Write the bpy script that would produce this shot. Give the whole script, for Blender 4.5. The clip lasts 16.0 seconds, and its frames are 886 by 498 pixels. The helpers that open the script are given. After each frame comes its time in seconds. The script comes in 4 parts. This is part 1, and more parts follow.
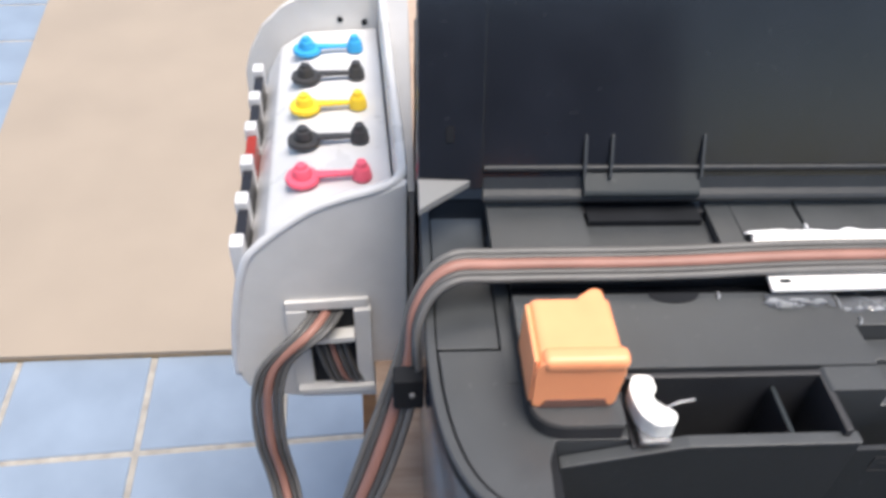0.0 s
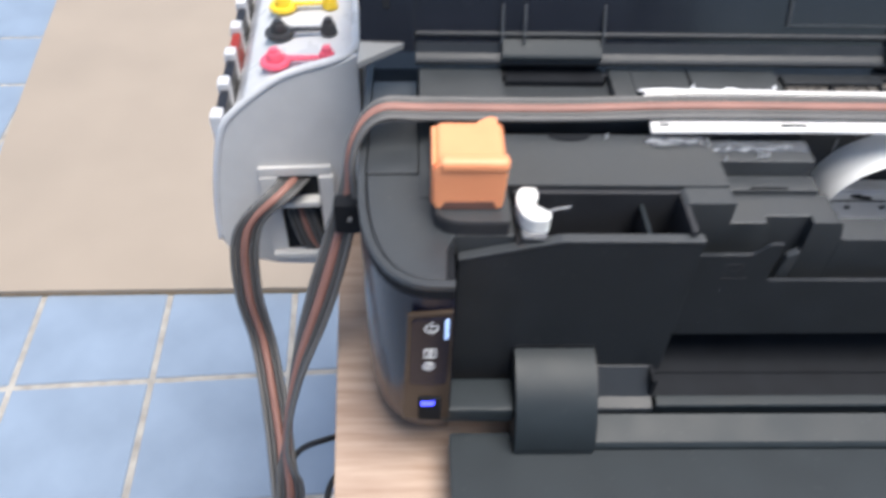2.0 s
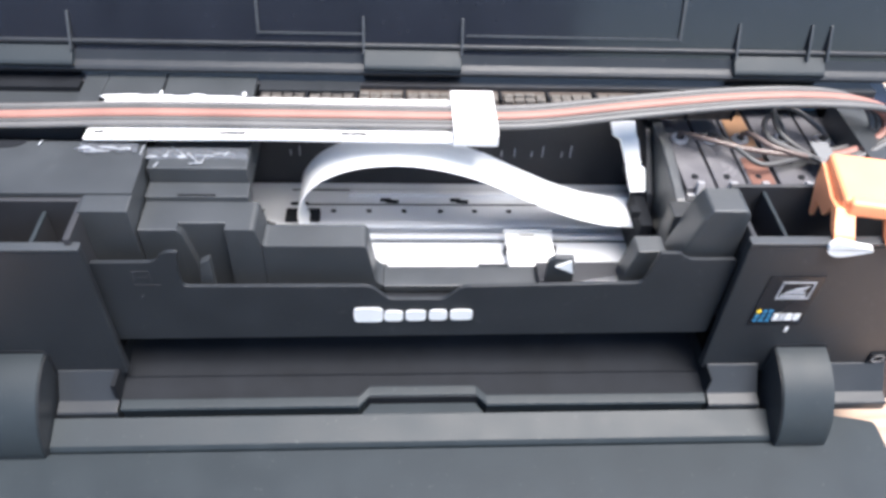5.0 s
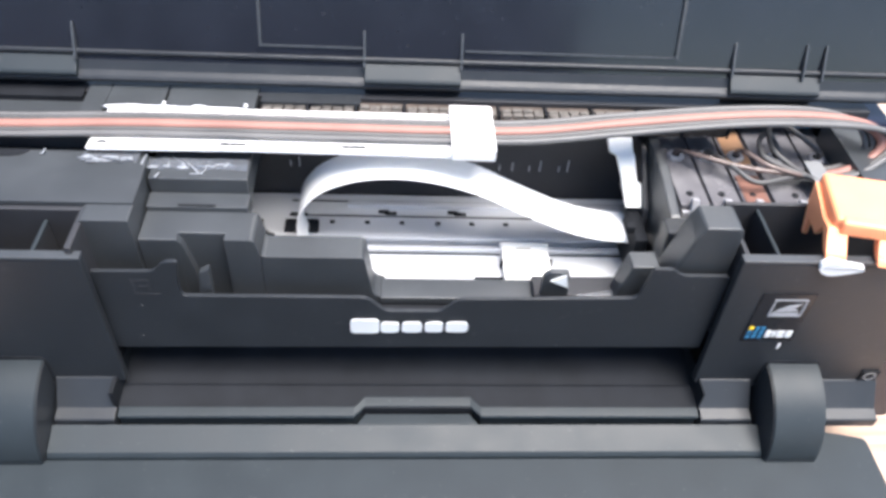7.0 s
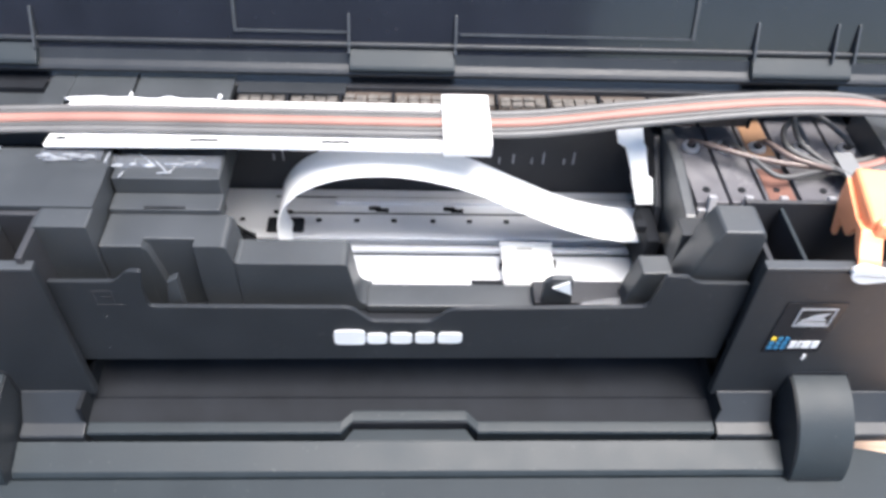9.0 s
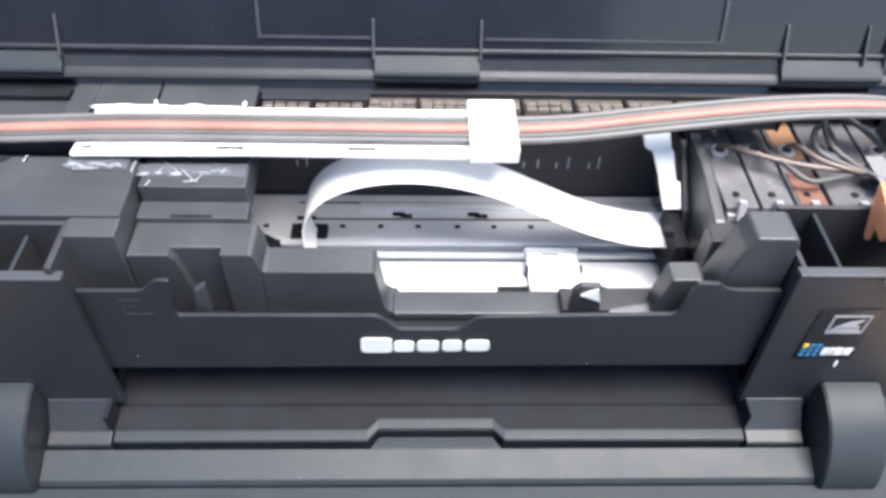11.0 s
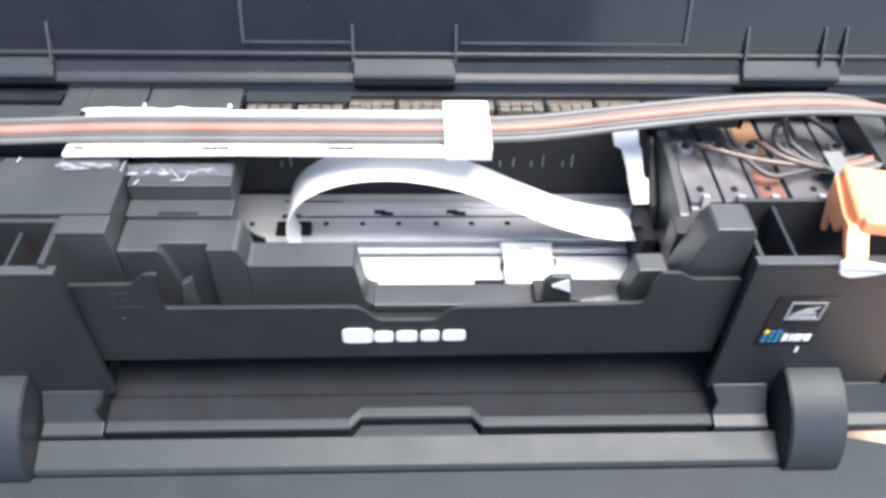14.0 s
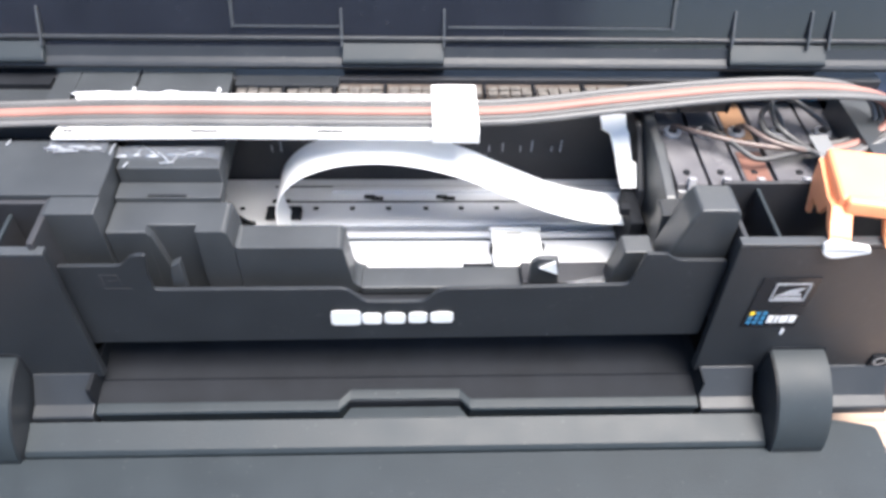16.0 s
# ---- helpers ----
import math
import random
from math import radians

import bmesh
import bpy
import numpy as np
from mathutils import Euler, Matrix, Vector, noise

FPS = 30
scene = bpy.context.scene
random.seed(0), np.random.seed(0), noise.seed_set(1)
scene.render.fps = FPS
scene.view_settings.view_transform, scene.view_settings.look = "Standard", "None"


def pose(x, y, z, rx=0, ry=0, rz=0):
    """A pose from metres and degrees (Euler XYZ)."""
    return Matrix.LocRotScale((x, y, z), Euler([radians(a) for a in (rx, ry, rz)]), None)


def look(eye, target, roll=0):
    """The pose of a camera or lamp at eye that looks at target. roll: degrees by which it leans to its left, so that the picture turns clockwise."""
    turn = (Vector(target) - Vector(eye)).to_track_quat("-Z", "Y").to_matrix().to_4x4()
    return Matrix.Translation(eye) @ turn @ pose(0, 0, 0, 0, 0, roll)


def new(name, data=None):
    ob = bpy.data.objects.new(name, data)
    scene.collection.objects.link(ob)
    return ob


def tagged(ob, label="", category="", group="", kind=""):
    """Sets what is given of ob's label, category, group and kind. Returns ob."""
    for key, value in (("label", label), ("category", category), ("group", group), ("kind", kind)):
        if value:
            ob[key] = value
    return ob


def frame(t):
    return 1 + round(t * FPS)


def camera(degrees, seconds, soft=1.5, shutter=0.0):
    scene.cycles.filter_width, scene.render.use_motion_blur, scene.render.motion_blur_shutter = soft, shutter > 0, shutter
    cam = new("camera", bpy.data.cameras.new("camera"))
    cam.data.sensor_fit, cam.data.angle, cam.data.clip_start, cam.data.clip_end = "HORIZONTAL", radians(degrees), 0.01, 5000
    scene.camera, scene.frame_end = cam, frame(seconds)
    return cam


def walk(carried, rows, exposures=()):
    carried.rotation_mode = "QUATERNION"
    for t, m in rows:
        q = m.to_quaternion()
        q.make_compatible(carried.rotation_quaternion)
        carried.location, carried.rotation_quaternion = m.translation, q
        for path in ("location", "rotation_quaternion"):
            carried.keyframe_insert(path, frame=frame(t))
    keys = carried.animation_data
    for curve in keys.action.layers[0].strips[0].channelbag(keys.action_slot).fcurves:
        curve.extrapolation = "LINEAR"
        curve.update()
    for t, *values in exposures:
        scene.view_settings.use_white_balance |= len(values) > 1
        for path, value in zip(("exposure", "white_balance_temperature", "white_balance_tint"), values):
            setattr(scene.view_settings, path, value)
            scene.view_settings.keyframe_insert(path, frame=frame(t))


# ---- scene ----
SOFT = 3.3
EXPOSURES = [(0.0, 0.96, 7200, 12), (1.5, 0.88, 6900, 11), (2.5, 0.95, 6750, 10), (3.0, 1.03, 6700, 10), (3.5, 1.48, 6700, 11), (4.0, 1.72, 6700, 12), (9.0, 1.80, 6800, 12), (16.0, 1.96, 6850, 12)]
# ---- camera ----
cam = camera(60.0, 16.0, soft=SOFT, shutter=0.5)
PATH = [
    (0.0, -0.1234, -0.1173, 1.0140, 46.94, -1.73, -2.77),
    (0.5, -0.1354, -0.1299, 0.9994, 44.94, -2.56, -1.66),
    (1.0, -0.1356, -0.1574, 0.9801, 41.56, -2.04, -1.07),
    (1.5, -0.1221, -0.1775, 0.9855, 42.78, -1.88, 0.02),
    (2.0, -0.0919, -0.1866, 1.0129, 44.93, -1.17, -0.96),
    (2.5, -0.0540, -0.1870, 1.0268, 46.20, -0.55, -1.94),
    (3.0, 0.0083, -0.1848, 1.0264, 44.35, -1.55, -1.86),
    (3.5, 0.0611, -0.1842, 1.0269, 44.41, -1.37, -2.79),
    (4.0, 0.0962, -0.1873, 1.0242, 43.98, -1.84, -2.50),
    (6.5, 0.1116, -0.1911, 1.0290, 44.80, -3.40, -2.67),
    (7.0, 0.1090, -0.1911, 1.0294, 44.79, -3.30, -2.07),
    (7.5, 0.1077, -0.1835, 1.0264, 44.31, -3.07, -1.83),
    (8.0, 0.1144, -0.1739, 1.0247, 43.88, -2.54, -1.87),
    (8.5, 0.1172, -0.1701, 1.0199, 43.35, -2.51, -1.63),
    (9.0, 0.1192, -0.1664, 1.0183, 43.05, -2.30, -1.43),
    (11.5, 0.1123, -0.1599, 1.0194, 42.88, -1.50, -1.04),
    (12.0, 0.1119, -0.1569, 1.0223, 43.20, -1.44, -1.21),
    (12.5, 0.1123, -0.1584, 1.0207, 43.00, -1.91, -1.39),
    (13.0, 0.1141, -0.1621, 1.0227, 43.00, -1.80, -1.55),
    (13.5, 0.1174, -0.1697, 1.0235, 43.24, -1.73, -1.76),
    (14.0, 0.1195, -0.1745, 1.0252, 43.36, -1.49, -1.72),
    (14.5, 0.1206, -0.1773, 1.0243, 43.36, -1.63, -1.73),
    (15.0, 0.1212, -0.1788, 1.0245, 43.48, -1.62, -1.65),
    (15.5, 0.1220, -0.1795, 1.0247, 43.46, -1.54, -1.80),
    (16.0, 0.1235, -0.1797, 1.0231, 43.09, -1.54, -1.80),
]
walk(cam, [(t, pose(x, y, z, rx, ry, rz)) for t, x, y, z, rx, ry, rz in PATH], exposures=EXPOSURES)

# ---- light: an open terrace under a bright hazy sky ----
world = bpy.data.worlds.new("sky")
scene.world = world
world.use_nodes = True
wn = world.node_tree.nodes
sky = wn.new("ShaderNodeTexSky")
sky.sky_type = 'NISHITA'
sky.sun_disc = False
sky.sun_elevation = radians(74)
sky.sun_rotation = radians(90)
sky.air_density, sky.dust_density, sky.ozone_density = 1.2, 0.9, 2.0
bg = wn["Background"]
bg.inputs[1].default_value = 0.096
world.node_tree.links.new(sky.outputs[0], bg.inputs[0])

sun_data = bpy.data.lights.new("sun", 'SUN')
sun_data.energy = 3.1
sun_data.angle = radians(38)
sun_data.color = (1.0, 0.98, 0.96)
sun = new("sun", sun_data)
sun.matrix_world = look((0.47, -0.27, 2.4), (0.1, 0.05, 0.8))


# ---- materials ----
def mat(name, color, rough=0.5, metal=0.0, vary=0.15, scale=60.0, bump=0.1, bump_scale=900.0, coat=0.0, trans=0.0, ior=1.45,
        stretch=(1, 1, 1), rough_vary=0.12, dust=0.0, emit=None):
    """A surface with a colour drift, fine grain in its relief, and dust specks where given."""
    m = bpy.data.materials.new(name)
    m.use_nodes = True
    n, l = m.node_tree.nodes, m.node_tree.links
    b = n["Principled BSDF"]
    co = n.new("ShaderNodeTexCoord")
    mp = n.new("ShaderNodeMapping")
    mp.inputs["Scale"].default_value = stretch
    l.new(co.outputs["Object"], mp.inputs["Vector"])
    big = n.new("ShaderNodeTexNoise")
    big.inputs["Scale"].default_value = scale
    big.inputs["Detail"].default_value = 5
    l.new(mp.outputs[0], big.inputs["Vector"])
    fine = n.new("ShaderNodeTexNoise")
    fine.inputs["Scale"].default_value = bump_scale
    fine.inputs["Detail"].default_value = 2
    l.new(mp.outputs[0], fine.inputs["Vector"])
    ramp = n.new("ShaderNodeValToRGB")
    lo = [max(0, c * (1 - vary)) for c in color]
    hi = [min(1, c * (1 + vary)) for c in color]
    ramp.color_ramp.elements[0].color = (*lo, 1)
    ramp.color_ramp.elements[1].color = (*hi, 1)
    ramp.color_ramp.elements[0].position = 0.3
    ramp.color_ramp.elements[1].position = 0.7
    l.new(big.outputs[0], ramp.inputs[0])
    out = ramp.outputs[0]
    if dust:
        sp = n.new("ShaderNodeTexNoise")
        sp.inputs["Scale"].default_value = 420
        sp.inputs["Detail"].default_value = 1
        l.new(co.outputs["Object"], sp.inputs["Vector"])
        cut = n.new("ShaderNodeValToRGB")
        cut.color_ramp.elements[0].position = 0.71
        cut.color_ramp.elements[1].position = 0.78
        l.new(sp.outputs[0], cut.inputs[0])
        film = n.new("ShaderNodeMath")
        film.operation = 'MULTIPLY_ADD'
        film.inputs[1].default_value = dust
        film.inputs[2].default_value = dust * 0.12
        l.new(cut.outputs[0], film.inputs[0])
        mx = n.new("ShaderNodeMix")
        mx.data_type = 'RGBA'
        mx.inputs["B"].default_value = (0.42, 0.41, 0.4, 1)
        l.new(film.outputs[0], mx.inputs["Factor"])
        l.new(out, mx.inputs["A"])
        out = mx.outputs["Result"]
    l.new(out, b.inputs["Base Color"])
    rr = n.new("ShaderNodeMapRange")
    rr.inputs["To Min"].default_value = max(0.02, rough - rough_vary)
    rr.inputs["To Max"].default_value = min(1, rough + rough_vary)
    l.new(big.outputs[0], rr.inputs["Value"])
    l.new(rr.outputs[0], b.inputs["Roughness"])
    b.inputs["Metallic"].default_value = metal
    b.inputs["IOR"].default_value = ior
    b.inputs["Coat Weight"].default_value = coat
    b.inputs["Coat Roughness"].default_value = 0.08
    b.inputs["Transmission Weight"].default_value = trans
    if bump:
        bp = n.new("ShaderNodeBump")
        bp.inputs["Strength"].default_value = bump
        bp.inputs["Distance"].default_value = 0.0006
        l.new(fine.outputs[0], bp.inputs["Height"])
        l.new(bp.outputs[0], b.inputs["Normal"])
    if emit:
        b.inputs["Emission Color"].default_value = (*emit[:3], 1)
        b.inputs["Emission Strength"].default_value = emit[3]
    return m


def wood_mat(name, a, c, rough=0.55):
    m = bpy.data.materials.new(name)
    m.use_nodes = True
    n, l = m.node_tree.nodes, m.node_tree.links
    b = n["Principled BSDF"]
    co = n.new("ShaderNodeTexCoord")
    mp = n.new("ShaderNodeMapping")
    mp.inputs["Scale"].default_value = (9, 130, 130)
    l.new(co.outputs["Object"], mp.inputs["Vector"])
    g = n.new("ShaderNodeTexNoise")
    g.inputs["Scale"].default_value = 1.6
    g.inputs["Detail"].default_value = 7
    g.inputs["Roughness"].default_value = 0.65
    l.new(mp.outputs[0], g.inputs["Vector"])
    k = n.new("ShaderNodeTexNoise")
    k.inputs["Scale"].default_value = 14
    l.new(co.outputs["Object"], k.inputs["Vector"])
    add = n.new("ShaderNodeMath")
    add.operation = 'MULTIPLY_ADD'
    add.inputs[1].default_value = 0.35
    l.new(k.outputs[0], add.inputs[0])
    l.new(g.outputs[0], add.inputs[2])
    r = n.new("ShaderNodeValToRGB")
    r.color_ramp.elements[0].color, r.color_ramp.elements[1].color = (*a, 1), (*c, 1)
    r.color_ramp.elements[0].position, r.color_ramp.elements[1].position = 0.5, 0.78
    l.new(add.outputs[0], r.inputs[0])
    l.new(r.outputs[0], b.inputs["Base Color"])
    b.inputs["Roughness"].default_value = rough
    bp = n.new("ShaderNodeBump")
    bp.inputs["Strength"].default_value = 0.25
    bp.inputs["Distance"].default_value = 0.0004
    l.new(g.outputs[0], bp.inputs["Height"])
    l.new(bp.outputs[0], b.inputs["Normal"])
    return m


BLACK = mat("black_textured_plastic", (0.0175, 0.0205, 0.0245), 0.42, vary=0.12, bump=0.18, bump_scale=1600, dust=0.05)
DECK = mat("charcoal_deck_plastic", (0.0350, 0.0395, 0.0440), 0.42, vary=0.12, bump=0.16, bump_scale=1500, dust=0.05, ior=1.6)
INNER = mat("black_inner_plastic", (0.027, 0.028, 0.032), 0.5, vary=0.15, bump=0.15, bump_scale=1200, dust=0.05)
# near-black with weak reflection; also puts the shade of recesses into colour
DARK = mat("deep_black_and_recess_shade", (0.0135, 0.0150, 0.0180), 0.7, vary=0.2, bump=0.1, ior=1.22)
TRAYM = mat("grey_black_tray_plastic", (0.0165, 0.0230, 0.0275), 0.50, ior=1.40, vary=0.1, bump=0.2, bump_scale=1800, dust=0.05)
GLOSS = mat("gloss_black_side_plastic", (0.009, 0.010, 0.021), 0.24, vary=0.2, bump=0.02, coat=0.15, ior=1.38, rough_vary=0.05)
# blue in the lid's base colour stands in for the reflected sky
LIDM = mat("satin_black_sky_tinted_lid", (0.010, 0.0115, 0.0165), 0.16, vary=0.15, bump=0.05, bump_scale=1500, coat=0.25, ior=1.48, rough_vary=0.06, dust=0.015)
SMOKE = mat("smoked_brown_plastic", (0.05, 0.035, 0.025), 0.22, vary=0.15, bump=0.02)
ICON = mat("pale_print", (0.75, 0.76, 0.76), 0.5, vary=0.05, bump=0)
BLUELED = mat("blue_led", (0.05, 0.05, 0.6), 0.3, emit=(0.05, 0.07, 1.0, 2.2), bump=0)
LEDBAR = mat("pale_blue_lamp", (0.4, 0.55, 0.9), 0.3, emit=(0.35, 0.55, 1.0, 0.5), bump=0)
WHITE = mat("white_plastic", (0.80, 0.80, 0.78), 0.4, vary=0.05, bump=0.05)
FFC = mat("white_flat_cable", (0.90, 0.90, 0.89), 0.35, vary=0.03, bump=0.03, stretch=(1, 6, 1))
PAPER = mat("white_guide_plastic", (0.88, 0.86, 0.84), 0.45, vary=0.04, bump=0.05)
METAL = mat("galvanised_steel", (0.66, 0.675, 0.70), 0.36, metal=0.35, vary=0.06, bump=0.05, scale=30)
ORANGE = mat("orange_plastic", (1.0, 0.37, 0.18), 0.4, vary=0.05, bump=0.04)
PALETUBE = mat("brownish_ink_tube", (0.14, 0.105, 0.095), 0.25, vary=0.15, bump=0.02)
TUBE = mat("black_silicone_tube", (0.075, 0.074, 0.074), 0.45, ior=1.46, vary=0.15, bump=0.03, rough_vary=0.05)
# outer tubes lighter than TUBE: the glare on them is in the colour
EDGETUBE = mat("glare_grey_silicone_tube", (0.120, 0.118, 0.117), 0.45, ior=1.46, vary=0.12, bump=0.03, rough_vary=0.05)
REDTUBE = mat("red_ink_tube", (0.30, 0.150, 0.122), 0.48, ior=1.42, vary=0.12, bump=0.03)
GREY = mat("light_grey_plastic", (0.655, 0.64, 0.62), 0.42, vary=0.05, bump=0.12, bump_scale=1400)
MOUNT = mat("grey_mount_plastic", (0.40, 0.40, 0.405), 0.5, vary=0.06, bump=0.1)
EARM = mat("mid_grey_plastic", (0.20, 0.205, 0.21), 0.4, vary=0.08, bump=0.1)
MILKY = mat("milky_tank_plastic", (0.62, 0.62, 0.63), 0.3, vary=0.08, bump=0.03, scale=40)
INK = mat("dark_ink", (0.02, 0.02, 0.024), 0.3, vary=0.1, bump=0)
REDINK = mat("red_ink", (0.30, 0.03, 0.02), 0.3, vary=0.1, bump=0)
BLUEP = mat("blue_rubber", (0.03, 0.36, 0.70), 0.42, vary=0.06, bump=0.03)
YELLOWP = mat("yellow_rubber", (0.94, 0.64, 0.05), 0.42, vary=0.06, bump=0.03)
PINKP = mat("pink_rubber", (0.88, 0.13, 0.20), 0.42, vary=0.06, bump=0.03)
BLACKP = mat("black_rubber", (0.045, 0.045, 0.047), 0.42, vary=0.06, bump=0.03)
CLEAR = mat("cloudy_clear_plastic", (0.62, 0.63, 0.66), 0.22, vary=0.06, trans=0.75, bump=0.02)
TINT = mat("smoky_cartridge_plastic", (0.125, 0.122, 0.132), 0.26, vary=0.15, bump=0.02)
RUST = mat("rusty_ink_and_slot_shade", (0.18, 0.090, 0.070), 0.4, vary=0.2, bump=0.02)
BROWN = mat("orange_brown_label", (0.25, 0.14, 0.080), 0.4, vary=0.2, bump=0.02)
TAPE = mat("clear_tape", (0.40, 0.43, 0.48), 0.16, vary=0.3, trans=0.82, bump=0.4, bump_scale=260)
SCRAP = mat("torn_tape", (0.36, 0.38, 0.41), 0.3, vary=0.3, trans=0.3, bump=0.2, bump_scale=300)
GLUE = mat("white_glue", (0.82, 0.83, 0.85), 0.3, vary=0.08, bump=0.3, bump_scale=300)
FELTBED = mat("brown_felt_bed", (0.075, 0.058, 0.048), 0.9, vary=0.3, scale=500, bump=0.4)
FOAM = mat("beige_absorber_felt", (0.115, 0.105, 0.095), 0.9, vary=0.35, scale=500, bump=0.6, bump_scale=1200)
BOARD = mat("beige_board", (0.315, 0.26, 0.208), 0.6, vary=0.06, scale=4, bump=0.08, bump_scale=200)
BOARDEDGE = mat("raw_board_edge", (0.25, 0.18, 0.11), 0.8, vary=0.2, scale=60, bump=0.3)
TILE = mat("blue_grey_tile", (0.215, 0.272, 0.35), 0.35, vary=0.10, scale=9, bump=0.08, bump_scale=120)
PLASTER = mat("blue_grey_unseen_wall", (0.21, 0.235, 0.29), 0.85, vary=0.12, scale=3, bump=0.3, bump_scale=90)
PORT = mat("hazy_port_plastic", (0.50, 0.50, 0.52), 0.3, vary=0.08, trans=0.35, bump=0.02)
SLAB = mat("blue_grey_outer_ground", (0.20, 0.225, 0.27), 0.8, vary=0.15, scale=2, bump=0.2)
GROUT = mat("sandy_grout", (0.33, 0.31, 0.28), 0.9, vary=0.25, scale=40, bump=0.5, bump_scale=300)
TABLEW = wood_mat("pale_oak_laminate", (0.335, 0.225, 0.165), (0.47, 0.345, 0.265))
SHELFW = wood_mat("orange_brown_wood", (0.22, 0.085, 0.02), (0.33, 0.14, 0.04), 0.4)
COLA = mat("dark_cola", (0.012, 0.006, 0.004), 0.12, vary=0.2, bump=0)
PET = mat("clear_bottle_plastic", (0.30, 0.30, 0.31), 0.12, vary=0.1, trans=0.6, bump=0)
REDLABEL = mat("red_paper_label", (0.62, 0.03, 0.035), 0.35, vary=0.08, bump=0)
CABLE = mat("black_cable", (0.015, 0.015, 0.017), 0.45, vary=0.1, bump=0)
STICKER = mat("black_sticker", (0.012, 0.012, 0.015), 0.25, vary=0.1, bump=0)
SILVERP = mat("silver_print", (0.36, 0.37, 0.39), 0.4, vary=0.1, bump=0)
TEAL = mat("teal_print", (0.03, 0.19, 0.36), 0.4, bump=0)



# ---- mesh helpers ----
def part(name, bm, material, parent=None, label="", smooth=False):
    me = bpy.data.meshes.new(name)
    bmesh.ops.recalc_face_normals(bm, faces=bm.faces)
    for f in bm.faces:
        f.smooth = True
    for e in bm.edges:
        e.smooth = smooth or (len(e.link_faces) == 2 and e.calc_face_angle(0.0) < 0.6)
    bm.to_mesh(me)
    bm.free()
    me.materials.append(material)
    ob = new(name, me)
    if not smooth and len(me.polygons) > 6 and name != "felt_pad":
        wn_mod = ob.modifiers.new("weighted_normal", 'WEIGHTED_NORMAL')
        wn_mod.keep_sharp = True
        wn_mod.weight = 80
    if parent:
        ob.parent = parent
        ob.matrix_parent_inverse = base_of(parent).inverted()
    if label:
        ob["label"] = label
    return ob


def base_of(ob):
    """The pose of a thing or part, from its own and its parents' places."""
    m = ob.matrix_basis.copy()
    if ob.parent:
        m = base_of(ob.parent) @ ob.matrix_parent_inverse @ m
    return m


def thing(name, place, label, category, group="", kind=""):
    ob = new(name)
    ob.empty_display_size = 0.02
    ob.location = place
    return tagged(ob, label, category, group, kind)


def box(x0, x1, y0, y1, z0, z1, bevel=0.0006, bm=None, seg=2):
    b = bmesh.new()
    bmesh.ops.create_cube(b, size=1)
    bmesh.ops.scale(b, vec=(x1 - x0, y1 - y0, z1 - z0), verts=b.verts)
    bmesh.ops.translate(b, vec=((x0 + x1) / 2, (y0 + y1) / 2, (z0 + z1) / 2), verts=b.verts)
    if bevel:
        bmesh.ops.bevel(b, geom=b.edges[:], offset=bevel, segments=seg, affect='EDGES', profile=0.5)
    return join(bm, b)


def join(bm, b):
    if bm is None:
        return b
    me = bpy.data.meshes.new("tmp")
    b.to_mesh(me)
    b.free()
    bm.from_mesh(me)
    bpy.data.meshes.remove(me)
    return bm


def prism(pts, axis, a, b, bevel=0.0, bm=None, seg=2):
    """A closed outline in the plane across axis, pushed from a to b along it."""
    q = bmesh.new()

    def at(u, v, w):
        return {'x': (w, u, v), 'y': (u, w, v), 'z': (u, v, w)}[axis]
    lo = [q.verts.new(at(u, v, a)) for u, v in pts]
    hi = [q.verts.new(at(u, v, b)) for u, v in pts]
    n = len(pts)
    q.faces.new(lo)
    q.faces.new(hi[::-1])
    for i in range(n):
        q.faces.new((lo[i], lo[(i + 1) % n], hi[(i + 1) % n], hi[i]))
    bmesh.ops.recalc_face_normals(q, faces=q.faces)
    if bevel:
        bmesh.ops.bevel(q, geom=q.edges[:], offset=bevel, segments=seg, affect='EDGES', profile=0.5, clamp_overlap=True)
    return join(bm, q)


def arc(cx, cy, r, a0, a1, n=10, ry=None):
    ry = r if ry is None else ry
    return [(cx + r * math.cos(radians(a0 + (a1 - a0) * i / n)), cy + ry * math.sin(radians(a0 + (a1 - a0) * i / n))) for i in range(n + 1)]


def disc(cx, cy, cz, r0, r1, h, axis='z', n=20, bm=None, bevel=0.0):
    b = bmesh.new()
    bmesh.ops.create_cone(b, cap_ends=True, segments=n, radius1=r0, radius2=r1, depth=h)
    if axis == 'y':
        bmesh.ops.rotate(b, cent=(0, 0, 0), matrix=Matrix.Rotation(radians(90), 3, 'X'), verts=b.verts)
    if axis == 'x':
        bmesh.ops.rotate(b, cent=(0, 0, 0), matrix=Matrix.Rotation(radians(90), 3, 'Y'), verts=b.verts)
    bmesh.ops.translate(b, vec=(cx, cy, cz), verts=b.verts)
    if bevel:
        bmesh.ops.bevel(b, geom=[e for e in b.edges if len(e.link_faces) == 2 and e.calc_face_angle() > 0.6], offset=bevel, segments=2, affect='EDGES', profile=0.5)
    return join(bm, b)


def curve_points(ctrl, n=8):
    """A smooth run of points through the given ones (Catmull-Rom)."""
    c = [Vector(p) for p in ctrl]
    c = [2 * c[0] - c[1]] + c + [2 * c[-1] - c[-2]]
    out = []
    for i in range(1, len(c) - 2):
        for k in range(n):
            t = k / n
            p0, p1, p2, p3 = c[i - 1:i + 3]
            out.append(0.5 * ((2 * p1) + (p2 - p0) * t + (2 * p0 - 5 * p1 + 4 * p2 - p3) * t * t + (3 * p1 - p0 - 3 * p2 + p3) * t ** 3))
